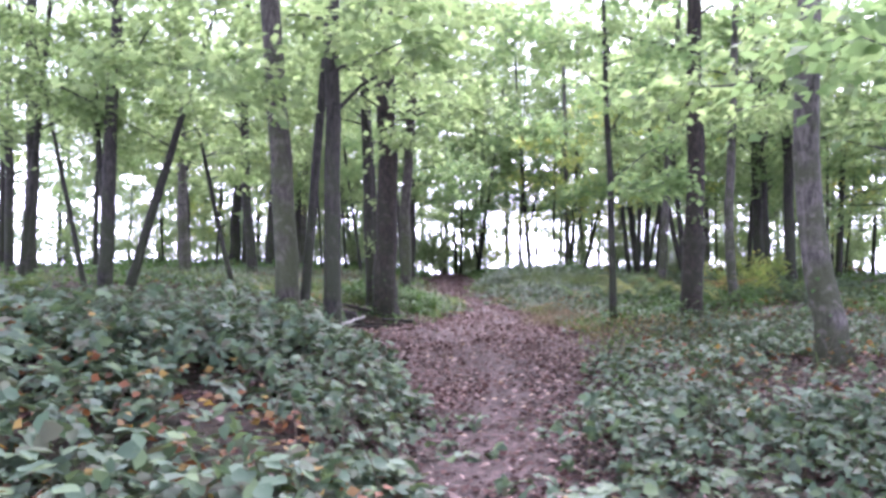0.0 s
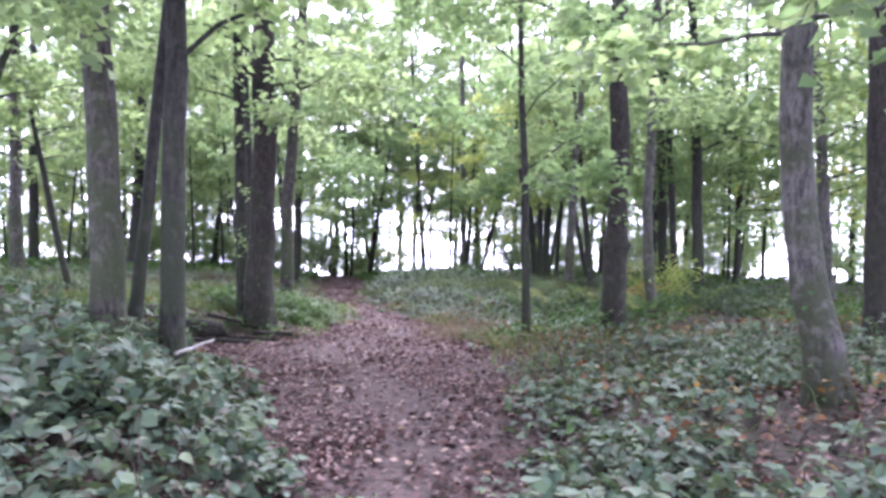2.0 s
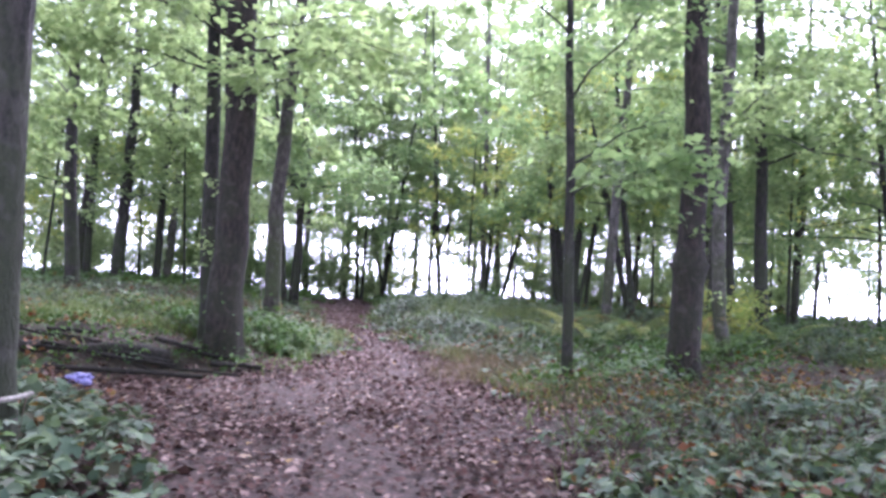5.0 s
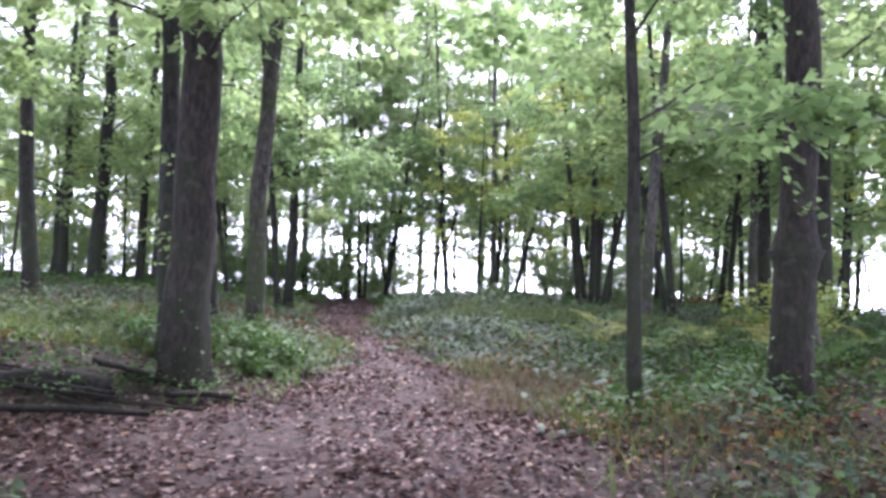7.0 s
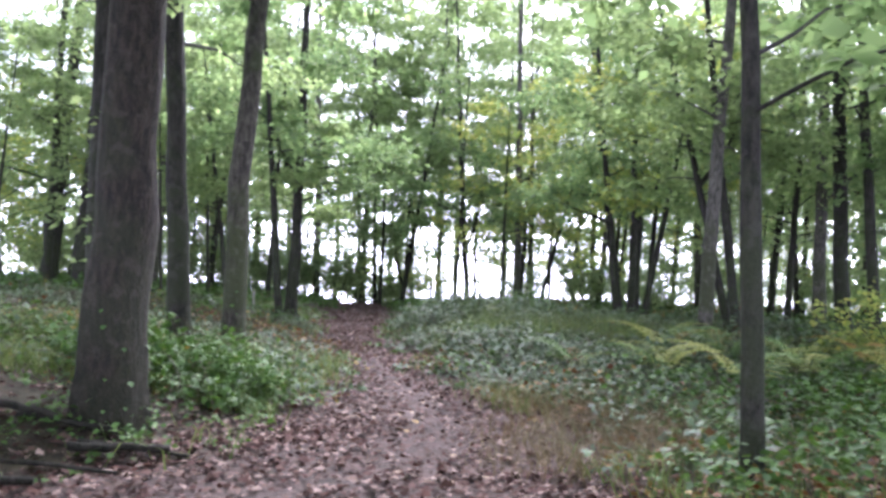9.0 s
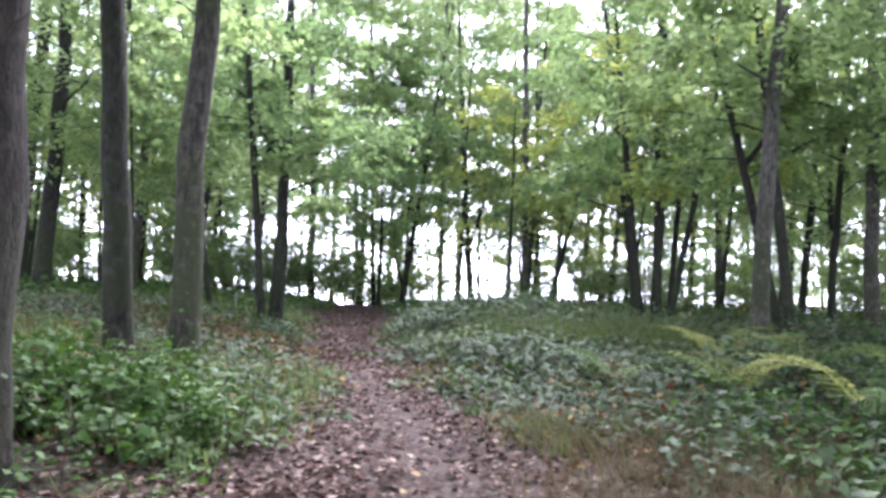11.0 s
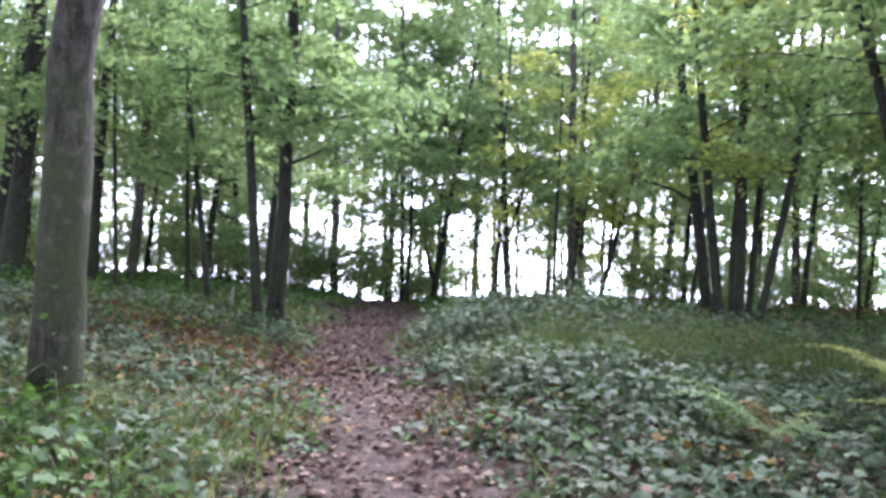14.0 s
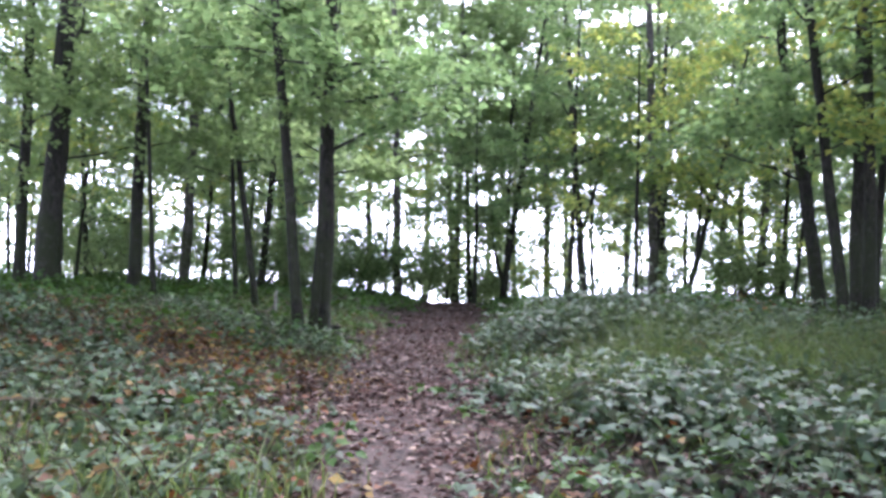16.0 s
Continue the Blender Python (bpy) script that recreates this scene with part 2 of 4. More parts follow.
def leaflets(shape, faces):
    """A compound leaf: one leaflet at the tip and two at the sides."""
    v, f = [], []
    for start, turn, size in ((0.42, 0.0, 0.62), (0.38, 1.15, 0.5), (0.38, -1.15, 0.5)):
        c, q = math.cos(turn), math.sin(turn)
        f.append(faces + sum(len(k) for k in v))
        p = shape * [1, 1.25, 1] * size
        v.append(np.stack([start + c * p[:, 0] - q * p[:, 1], q * p[:, 0] + c * p[:, 1], p[:, 2] - 0.12 * abs(turn) * p[:, 0]], -1))
    return np.concatenate(v), np.concatenate(f)


TRIPLE, TRIPLE_F = leaflets(LEAF, LEAF_F)
TRIPLE_PLAIN, TRIPLE_PLAIN_F = leaflets(SIMPLE, SIMPLE_F)


def leaf_cloud(name, at, way, up, size, wide=1.0, simple=False, compound=False):
    """One mesh of folded, pointed leaves: stalk ends, directions, upper sides, lengths."""
    way = unit(way)
    side = unit(np.cross(up, way))
    up = np.cross(way, side)
    s = np.asarray(size)[:, None, None]
    shape, faces = (SIMPLE, SIMPLE_F) if simple else (LEAF, LEAF_F)
    if compound:
        shape, faces = (TRIPLE_PLAIN, TRIPLE_PLAIN_F) if simple else (TRIPLE, TRIPLE_F)
    t = shape * np.array([1, wide, 1])
    v = at[:, None] + s * (t[None, :, 0:1] * way[:, None] + t[None, :, 1:2] * side[:, None] + t[None, :, 2:3] * up[:, None])
    f = faces[None] + (np.arange(len(at)) * len(t))[:, None, None]
    return raw_mesh(name, v.reshape(-1, 3), f.reshape(-1, 4), 4)


def blades(name, at, lean, height, width):
    """Grass: bent triangular blades."""
    n = len(at)
    a = rng.uniform(0, 2 * np.pi, n)
    side = np.stack([np.cos(a), np.sin(a), np.zeros(n)], -1) * np.asarray(width)[:, None]
    up = np.array([0, 0, 1.0])
    h = np.asarray(height)[:, None]
    mid = at + 0.55 * h * up + 0.3 * lean * h
    tip = at + h * (0.85 * up) + lean * h
    v = np.stack([at - side, at + side, mid + 0.7 * side, mid - 0.7 * side, tip + 0.1 * side, tip - 0.1 * side], 1)
    f = np.array([(0, 1, 2, 3), (3, 2, 4, 5)])[None] + (np.arange(n) * 6)[:, None, None]
    return raw_mesh(name, v.reshape(-1, 3), f.reshape(-1, 4), 4)


def tube(name, pts, radii, sides=8, rough=0.0, flare=0.0, spread=0.28):
    """A tapered, slightly uneven stem along a line of points."""
    pts, radii = np.asarray(pts, float), np.asarray(radii, float)
    tang = unit(np.gradient(pts, axis=0))
    ref = np.array([1.0, 0, 0]) if abs(tang[0][0]) < 0.8 else np.array([0, 1.0, 0])
    u = unit(np.cross(tang, ref))
    w = np.cross(tang, u)
    a = np.linspace(0, 2 * np.pi, sides, endpoint=False)
    ring = radii[:, None] * np.ones(sides)
    if rough:
        ring = ring * (1 + rough * rng.standard_normal(ring.shape))
    if flare:
        h = pts[:, 2] - pts[0, 2]
        lobes = 0.55 + 0.45 * np.cos(5 * a + rng.uniform(0, 6)) + 0.3 * np.cos(3 * a + rng.uniform(0, 6))
        ring = ring * (1 + flare * np.exp(-h / spread)[:, None] * lobes)
    v = pts[:, None] + ring[..., None] * (np.cos(a)[None, :, None] * u[:, None] + np.sin(a)[None, :, None] * w[:, None])
    k = len(pts)
    i, j = np.meshgrid(np.arange(k - 1), np.arange(sides), indexing="ij")
    jn = (j + 1) % sides
    f = np.stack([i * sides + j, i * sides + jn, (i + 1) * sides + jn, (i + 1) * sides + j], -1).reshape(-1, 4)
    return smooth(raw_mesh(name, v.reshape(-1, 3), f, 4))


def along(pts, s):
    pts = np.asarray(pts, float)
    t = np.linspace(0, 1, len(pts))
    return np.stack([np.interp(s, t, pts[:, i]) for i in range(3)], -1)


def spray(limb, twigs, per_twig, leaf, reach, droop=0.12, start=0.25):
    """Leaves set in flat, layered sprays along one limb: positions, directions, upper sides, sizes."""
    s = rng.uniform(start, 1.02, twigs)
    root = along(limb, np.minimum(s, 1))
    axis = unit(along(limb, np.minimum(s + 0.05, 1)) - along(limb, np.minimum(s, 0.95) - 0.05))
    side = unit(np.cross(axis, (0, 0, 1.0))) * rng.choice([-1, 1], twigs)[:, None]
    way = unit(0.8 * side + 0.55 * axis + np.stack([0.25 * rng.standard_normal(twigs), 0.25 * rng.standard_normal(twigs), 0.34 * rng.standard_normal(twigs) + 0.02], -1))
    length = reach * rng.uniform(0.45, 1.1, twigs) * (1.1 - 0.5 * s)
    u = rng.uniform(0.08, 1.0, (twigs, per_twig))
    at = root[:, None] + way[:, None] * (length[:, None] * u)[..., None]
    at[..., 2] -= droop * (length[:, None] * u) ** 2
    cross = unit(np.cross(way, (0, 0, 1.0)))
    flip = rng.choice([-1, 1], (twigs, per_twig, 1))
    d = 0.7 * way[:, None] + flip * 0.8 * cross[:, None] + 0.25 * rng.standard_normal((twigs, per_twig, 3))
    d[..., 2] -= 0.3
    at = at + 0.075 * rng.standard_normal(at.shape)
    up = np.array([0, 0, 1.0]) + 0.75 * rng.standard_normal(at.shape)
    size = leaf * rng.uniform(0.6, 1.25, (twigs, per_twig))
    return at.reshape(-1, 3), d.reshape(-1, 3), up.reshape(-1, 3), size.ravel()


def joined(sets):
    return [np.concatenate(k) for k in zip(*sets)]


def limb_line(root, azimuth, rise, length, bend=0.1, steps=6):
    s = np.linspace(0, 1, steps)
    way = np.array([math.cos(azimuth) * math.cos(rise), math.sin(azimuth) * math.cos(rise), math.sin(rise)])
    p = np.asarray(root) + way * (s * length)[:, None]
    p[:, 2] -= bend * length * s ** 2
    p[1:] += 0.035 * length * rng.standard_normal((steps - 1, 3)) * s[1:, None]
    return p


def tree(foot, lean, diameter, height, bark, leaf_mat, limbs=9, lowest=3.0, reach=2.4, twigs=28, per_twig=14, leaf=0.135, label="", bends=(), forks=(), aims=None, group="", collar=0.0, ivy=0, thin=True, tufts=0, flare=0.42, spread=0.28):
    """A tree: trunk, limbs and a crown of leaf sprays. bends: (height, dx, dy) added to the trunk's line; aims: azimuth, height and length of limbs."""
    x, y = foot
    diameter *= 0.9
    base = new("tree")
    z0 = gz(x, y) - 0.12
    base.location = (x, y, z0)
    hs = np.unique(np.concatenate([[0, 0.1, 0.22, 0.4, 0.55, 0.75], [collar - 0.2, collar - 0.1, collar, collar + 0.07, collar + 0.15, collar + 0.3] if collar else [0], np.linspace(1.0, height, max(8, int(height * 1.6)))]))
    line = np.stack([lean[0] * hs, lean[1] * hs, hs], -1)
    if bends:
        bh = [0.0] + [b[0] for b in bends]
        line[:, 0] += np.interp(hs, bh, [0.0] + [b[1] for b in bends])
        line[:, 1] += np.interp(hs, bh, [0.0] + [b[2] for b in bends])
    wob = diameter * 0.15
    line[3:, :2] += wob * np.cumsum(rng.standard_normal((len(hs) - 3, 2)) * np.minimum(1, np.diff(hs)[2:, None] / 0.6), axis=0) * 0.5
    rad = diameter / 2 * np.interp(hs, [0, 2, height * 0.6, height], [1.12, 1.0, 0.62, 0.12])
    if collar:
        rad = rad * (1 + 0.3 * np.exp(-((hs - collar) / 0.12) ** 2)) * np.where(hs < collar, 1.1, 0.98)
    part("trunk", tube("trunk", line, rad, 16 if y < 28 else 9, 0.025, flare, spread), bark, base)
    sets = []
    todo = []
    az = rng.uniform(0, 6.28)
    limbs, reach = limbs + 3, reach * 1.2
    for i in range(limbs):
        az += 2.4 + rng.uniform(-0.5, 0.5)
        h = lowest + (height * 0.93 - lowest) * (i / max(1, limbs - 1)) ** 1.15
        todo.append((az, h, reach * rng.uniform(0.65, 1.15) * (1.05 - 0.45 * h / height), rng.uniform(0.15, 0.6)))
    for a in aims or ():
        todo.append((a[0], a[1], a[2], a[3] if len(a) > 3 else 0.25))
    for az_i, h, length, rise in todo:
        root = np.array([np.interp(h, hs, line[:, k]) for k in range(3)])
        p = limb_line(root, az_i, rise, length, 0.14)
        r = min(0.3 * np.interp(h, hs, rad), 0.008 + 0.009 * length)
        over = (p[:, 0] + x > 0.0) & (p[:, 0] + x < 2.6) & (p[:, 1] + y > 11) & (p[:, 1] + y < 18.5) & (p[:, 2] + z0 < 3.6)
        if not over.any():
            part("limb", tube("limb", p, np.linspace(r, 0.004, len(p)), 4 if y > 20 else 5), bark, base)
        sets.append(spray(p, twigs if h < 8 or y > 33 or not thin else max(8, int(twigs * 0.4)), per_twig, leaf, 0.42 * length + 0.3))
    for h, dx, dy, up, r in forks:
        root = np.array([np.interp(h, hs, line[:, k]) for k in range(3)])
        s = np.linspace(0, 1, 9)[:, None]
        p = root + s * np.array([dx, dy, up]) + np.array([dx, dy, 0]) * 0.35 * np.sin(s * np.pi)
        part("limb", tube("limb", p, np.linspace(r, 0.02, 9), 8, 0.02), bark, base)
        sets.append(spray(p, twigs * 2, per_twig, leaf, 1.1, start=0.4))
    if ivy:
        h = rng.uniform(0.05, 1.0, ivy) ** 2 * 1.0
        a = rng.uniform(0, 6.28, ivy)
        r = diameter * 0.62 + 0.25 * (1 - np.minimum(h, 1)) * rng.uniform(0, 1, ivy)
        out = np.stack([np.cos(a), np.sin(a), 0 * a], -1)
        at = np.stack([np.interp(h, hs, line[:, 0]), np.interp(h, hs, line[:, 1]), h], -1) + out * r[:, None]
        part("ivy", leaf_cloud("ivy", at, out + [0, 0, -0.6], out + [0, 0, 0.8], rng.uniform(0.03, 0.06, ivy), 1.3), HERB, base, "green ivy round the foot")
    for i in range(tufts):
        h = rng.uniform(1.0, 5.5)
        a = rng.uniform(0, 6.28)
        root = np.array([np.interp(h, hs, line[:, k]) for k in range(3)]) + np.array([math.cos(a), math.sin(a), 0]) * diameter * 0.48
        p = limb_line(root, a, 0.5, rng.uniform(0.15, 0.4), 0.1, 4)
        part("shoot", tube("shoot", p, np.linspace(0.005, 0.002, 4), 4), bark, base)
        sets.append(spray(p, 3, 4, 0.09, 0.15))
    if sets:
        at, way, up, size = joined(sets)
        wx, wy, wz = at[:, 0] + x, at[:, 1] + y, at[:, 2] + z0
        free = ~((wx > -1.1) & (wx < np.where(wy < 8, 1.5, 2.8)) & (wy > -2) & (wy < 18.5) & (wz < 3.3))
        part("crown", leaf_cloud("crown", at[free], way[free], up[free], size[free], simple=True), leaf_mat, base)
    return tagged(base, label, "tree", group)


# ---- the place ----
floor = ground()

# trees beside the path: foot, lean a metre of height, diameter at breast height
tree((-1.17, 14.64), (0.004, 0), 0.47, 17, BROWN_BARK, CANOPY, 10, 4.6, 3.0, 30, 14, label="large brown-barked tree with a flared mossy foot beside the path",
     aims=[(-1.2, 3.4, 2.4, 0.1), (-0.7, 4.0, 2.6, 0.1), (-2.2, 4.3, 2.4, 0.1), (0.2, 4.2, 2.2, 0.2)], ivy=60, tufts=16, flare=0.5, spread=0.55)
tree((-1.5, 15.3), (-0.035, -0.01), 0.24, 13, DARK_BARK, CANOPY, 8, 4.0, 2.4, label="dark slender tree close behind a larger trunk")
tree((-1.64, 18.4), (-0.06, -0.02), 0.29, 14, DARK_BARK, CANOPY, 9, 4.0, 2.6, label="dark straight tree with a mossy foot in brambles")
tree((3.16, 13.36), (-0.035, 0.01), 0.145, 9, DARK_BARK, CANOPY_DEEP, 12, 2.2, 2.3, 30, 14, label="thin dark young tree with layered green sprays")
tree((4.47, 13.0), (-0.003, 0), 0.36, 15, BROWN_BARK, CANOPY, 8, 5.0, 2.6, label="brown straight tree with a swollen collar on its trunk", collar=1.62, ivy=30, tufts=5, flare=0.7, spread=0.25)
tree((3.86, 7.1), (0.004, 0), 0.275, 14, GREY_BARK, CANOPY, 6, 5.0, 2.6, bends=[(0.5, -0.03, 0.03), (1.0, -0.13, 0.1), (1.9, -0.22, 0.15), (3, -0.24, 0.16), (14, -0.24, 0.16)],
     label="pale grey smooth tree leaning from a curved foot", aims=[(2.6, 3.0, 1.7, 0.05), (-0.6, 3.1, 1.8, 0.1), (-2.0, 3.2, 1.6, 0.0)], ivy=70, flare=0.75, spread=0.4)
tree((6.85, 10.22), (-0.004, 0), 0.33, 14, BROWN_BARK, CANOPY, 7, 4.5, 2.6, label="reddish brown tree with a straight trunk in brambles")
tree((-1.32, 8.68), (-0.015, 0), 0.22, 12, DARK_BARK, CANOPY, 7, 4.0, 2.4, label="dark mossy tree with a straight trunk in brambles", aims=[(0.35, 2.9, 2.6, 0.8), (-0.9, 3.4, 1.8, 0.1)])
tree((-1.85, 8.76), (-0.075, -0.01), 0.30, 13, MOSSY_BARK, CANOPY, 7, 4.2, 2.6, label="mossy brown tree leaning away from the path", aims=[(-1.7, 3.0, 1.6, 0.1), (-2.6, 3.2, 1.9, 0.1)])
tree((-1.78, 9.06), (0.075, 0.02), 0.13, 10, DARK_BARK, CANOPY, 6, 3.6, 2.2, label="thin dark tree leaning towards the path")
tree((6.1, 14.98), (0.03, -0.01), 0.21, 13, GREY_BARK, CANOPY, 8, 3.6, 2.4, bends=[(0.8, -0.16, 0.05), (2, -0.2, 0.08), (13, -0.1, 0.05)], label="slender grey tree with a crooked foot")
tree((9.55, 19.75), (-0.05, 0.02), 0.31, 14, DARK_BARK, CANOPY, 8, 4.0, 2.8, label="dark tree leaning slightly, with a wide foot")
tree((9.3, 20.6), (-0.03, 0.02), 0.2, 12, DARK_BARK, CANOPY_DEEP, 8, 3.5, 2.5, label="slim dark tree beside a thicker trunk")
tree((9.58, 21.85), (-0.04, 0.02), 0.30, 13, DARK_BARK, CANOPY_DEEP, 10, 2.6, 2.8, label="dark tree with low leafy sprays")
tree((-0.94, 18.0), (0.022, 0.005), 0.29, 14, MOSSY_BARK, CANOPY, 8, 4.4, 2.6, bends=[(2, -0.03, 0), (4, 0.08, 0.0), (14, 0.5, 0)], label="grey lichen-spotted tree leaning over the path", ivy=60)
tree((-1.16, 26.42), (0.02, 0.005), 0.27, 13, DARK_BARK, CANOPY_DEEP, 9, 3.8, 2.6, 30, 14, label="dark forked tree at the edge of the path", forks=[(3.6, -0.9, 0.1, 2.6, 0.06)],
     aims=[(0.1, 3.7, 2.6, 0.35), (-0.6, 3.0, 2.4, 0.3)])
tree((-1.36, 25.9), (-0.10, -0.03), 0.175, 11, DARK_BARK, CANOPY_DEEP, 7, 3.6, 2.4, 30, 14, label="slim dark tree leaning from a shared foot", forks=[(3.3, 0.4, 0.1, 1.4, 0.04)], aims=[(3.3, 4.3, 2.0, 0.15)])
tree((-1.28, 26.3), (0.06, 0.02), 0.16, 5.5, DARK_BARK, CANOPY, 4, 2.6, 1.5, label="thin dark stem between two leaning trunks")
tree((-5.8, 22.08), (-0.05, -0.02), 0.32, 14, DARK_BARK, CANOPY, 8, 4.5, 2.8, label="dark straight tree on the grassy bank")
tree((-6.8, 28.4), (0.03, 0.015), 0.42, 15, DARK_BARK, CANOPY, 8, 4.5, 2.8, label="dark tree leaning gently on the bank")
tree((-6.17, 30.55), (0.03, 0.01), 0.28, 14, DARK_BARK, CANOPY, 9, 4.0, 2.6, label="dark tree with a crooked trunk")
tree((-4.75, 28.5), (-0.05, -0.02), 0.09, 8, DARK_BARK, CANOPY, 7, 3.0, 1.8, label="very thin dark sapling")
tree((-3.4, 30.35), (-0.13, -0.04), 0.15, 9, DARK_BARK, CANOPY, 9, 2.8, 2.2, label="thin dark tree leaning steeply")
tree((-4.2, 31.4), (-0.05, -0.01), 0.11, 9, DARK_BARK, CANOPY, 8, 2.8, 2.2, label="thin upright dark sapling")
tree((-1.85, 42.7), (-0.03, 0), 0.36, 19, GREY_BARK, CANOPY, 9, 4.5, 3.0, label="pale grey tree near the end of the path")
tree((6.45, 37.45), (-0.02, 0), 0.31, 20, GREY_BARK, CANOPY, 11, 5.0, 3.6, label="straight grey tree against the bright clearing")
tree((4.94, 41.0), (-0.08, 0), 0.28, 17, DARK_BARK, CANOPY, 12, 3.6, 3.6, label="dark twin-stemmed tree against the bright clearing", forks=[(2.4, 0.7, 0.2, 4.0, 0.08)])
tree((2.12, 44.0), (0.13, 0), 0.3, 15, DARK_BARK, CANOPY, 12, 3.2, 3.4, label="dark tree leaning over the end of the path", forks=[(0.8, -0.5, 0, 3.0, 0.1)])
tree((1.05, 42.5), (0, 0), 0.17, 8, DARK_BARK, CANOPY_DEEP, 7, 3.0, 2.2, label="small dark tree at the end of the path")
tree((6.19, 20.54), (0.055, -0.03), 0.25, 12, GREY_BARK, CANOPY, 9, 3.4, 2.6, label="smooth grey tree among dark leaning stems")
tree((7.28, 21.63), (-0.18, 0.11), 0.16, 8, DARK_BARK, CANOPY, 8, 2.8, 2.2, label="dark slim tree leaning over the undergrowth", forks=[(3.0, 0.9, 0.2, 2.2, 0.05)])
tree((7.12, 21.16), (-0.07, 0.05), 0.18, 10, DARK_BARK, CANOPY, 8, 3.0, 2.4, label="dark slim tree with low leafy sprays")
tree((12.8, 35.0), (0, 0), 0.27, 14, GREY_BARK, CANOPY, 8, 4.5, 2.6, label="grey tree beyond the brambles")
tree((7.06, 36.3), (0.22, -0.06), 0.18, 9, DARK_BARK, CANOPY_YELLOW, 9, 3.0, 2.4, label="thin tree leaning over the undergrowth", forks=[(1.2, 0.2, 0.1, 3.5, 0.06)])
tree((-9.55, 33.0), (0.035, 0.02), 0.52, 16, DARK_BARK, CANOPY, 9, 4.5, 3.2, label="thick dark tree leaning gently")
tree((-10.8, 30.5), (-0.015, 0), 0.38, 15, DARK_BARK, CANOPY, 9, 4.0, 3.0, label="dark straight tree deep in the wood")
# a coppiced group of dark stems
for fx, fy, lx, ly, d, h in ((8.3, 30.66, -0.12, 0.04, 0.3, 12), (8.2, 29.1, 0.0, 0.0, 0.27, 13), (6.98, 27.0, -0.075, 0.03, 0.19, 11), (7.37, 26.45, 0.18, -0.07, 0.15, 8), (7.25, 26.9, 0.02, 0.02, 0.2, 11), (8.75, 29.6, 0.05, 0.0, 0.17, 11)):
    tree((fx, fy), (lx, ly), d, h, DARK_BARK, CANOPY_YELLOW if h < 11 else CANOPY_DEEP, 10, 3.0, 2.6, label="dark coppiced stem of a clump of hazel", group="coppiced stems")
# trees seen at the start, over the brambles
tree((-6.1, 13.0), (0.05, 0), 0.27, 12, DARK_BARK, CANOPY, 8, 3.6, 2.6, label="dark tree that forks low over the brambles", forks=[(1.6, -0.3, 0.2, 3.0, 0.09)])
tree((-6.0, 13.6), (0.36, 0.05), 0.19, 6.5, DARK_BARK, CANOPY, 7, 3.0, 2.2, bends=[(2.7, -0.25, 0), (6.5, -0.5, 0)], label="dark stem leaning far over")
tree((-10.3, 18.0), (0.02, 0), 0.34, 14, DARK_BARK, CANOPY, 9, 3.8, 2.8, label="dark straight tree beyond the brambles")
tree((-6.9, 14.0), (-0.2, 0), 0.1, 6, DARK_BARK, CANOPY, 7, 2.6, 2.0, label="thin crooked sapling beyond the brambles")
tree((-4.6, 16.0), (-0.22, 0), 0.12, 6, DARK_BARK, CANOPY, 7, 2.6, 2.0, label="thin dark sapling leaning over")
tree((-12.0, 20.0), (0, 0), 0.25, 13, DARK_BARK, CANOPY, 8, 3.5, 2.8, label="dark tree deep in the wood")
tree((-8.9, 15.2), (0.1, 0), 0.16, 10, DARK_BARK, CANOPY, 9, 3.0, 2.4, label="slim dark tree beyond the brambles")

tree((5.6, 4.5), (0.0, 0), 0.2, 11, GREY_BARK, CANOPY_DEEP, 6, 4.8, 2.2, label="grey tree whose low branch hangs over the brambles",
     aims=[(3.1, 2.75, 3.2, 0.02), (2.75, 3.2, 2.8, 0.05), (3.45, 3.0, 2.6, 0.05)])

# the wood around: a few kinds of tree, copied
MAPPED = [tuple(o.location[:2]) for o in scene.objects if o.name.startswith("tree")]


def clear(x, y, gap):
    if -2.6 < x < 3.6 and y < 45 or any((x - a) ** 2 + (y - b) ** 2 < gap * gap for a, b in MAPPED):
        return False
    if y < 24 and -4.5 < x < 8 or (y < 19 and -8 < x < 10 and y > -2):
        return False
    return True


def wood(kind, count, box, gap, seed, scales):
    r = random.Random(seed)
    made = tries = 0
    first = True
    while made < count and tries < 4000:
        tries += 1
        x, y = r.uniform(box[0], box[1]), r.uniform(box[2], box[3])
        if not clear(x, y, gap):
            continue
        m = pose(x, y, gz(x, y) - 0.1, r.uniform(-4, 4), r.uniform(-4, 4), r.uniform(0, 360))
        if first:
            kind.matrix_basis, first = m, False
        else:
            copy_thing(kind, m)
        MAPPED.append((x, y))
        made += 1


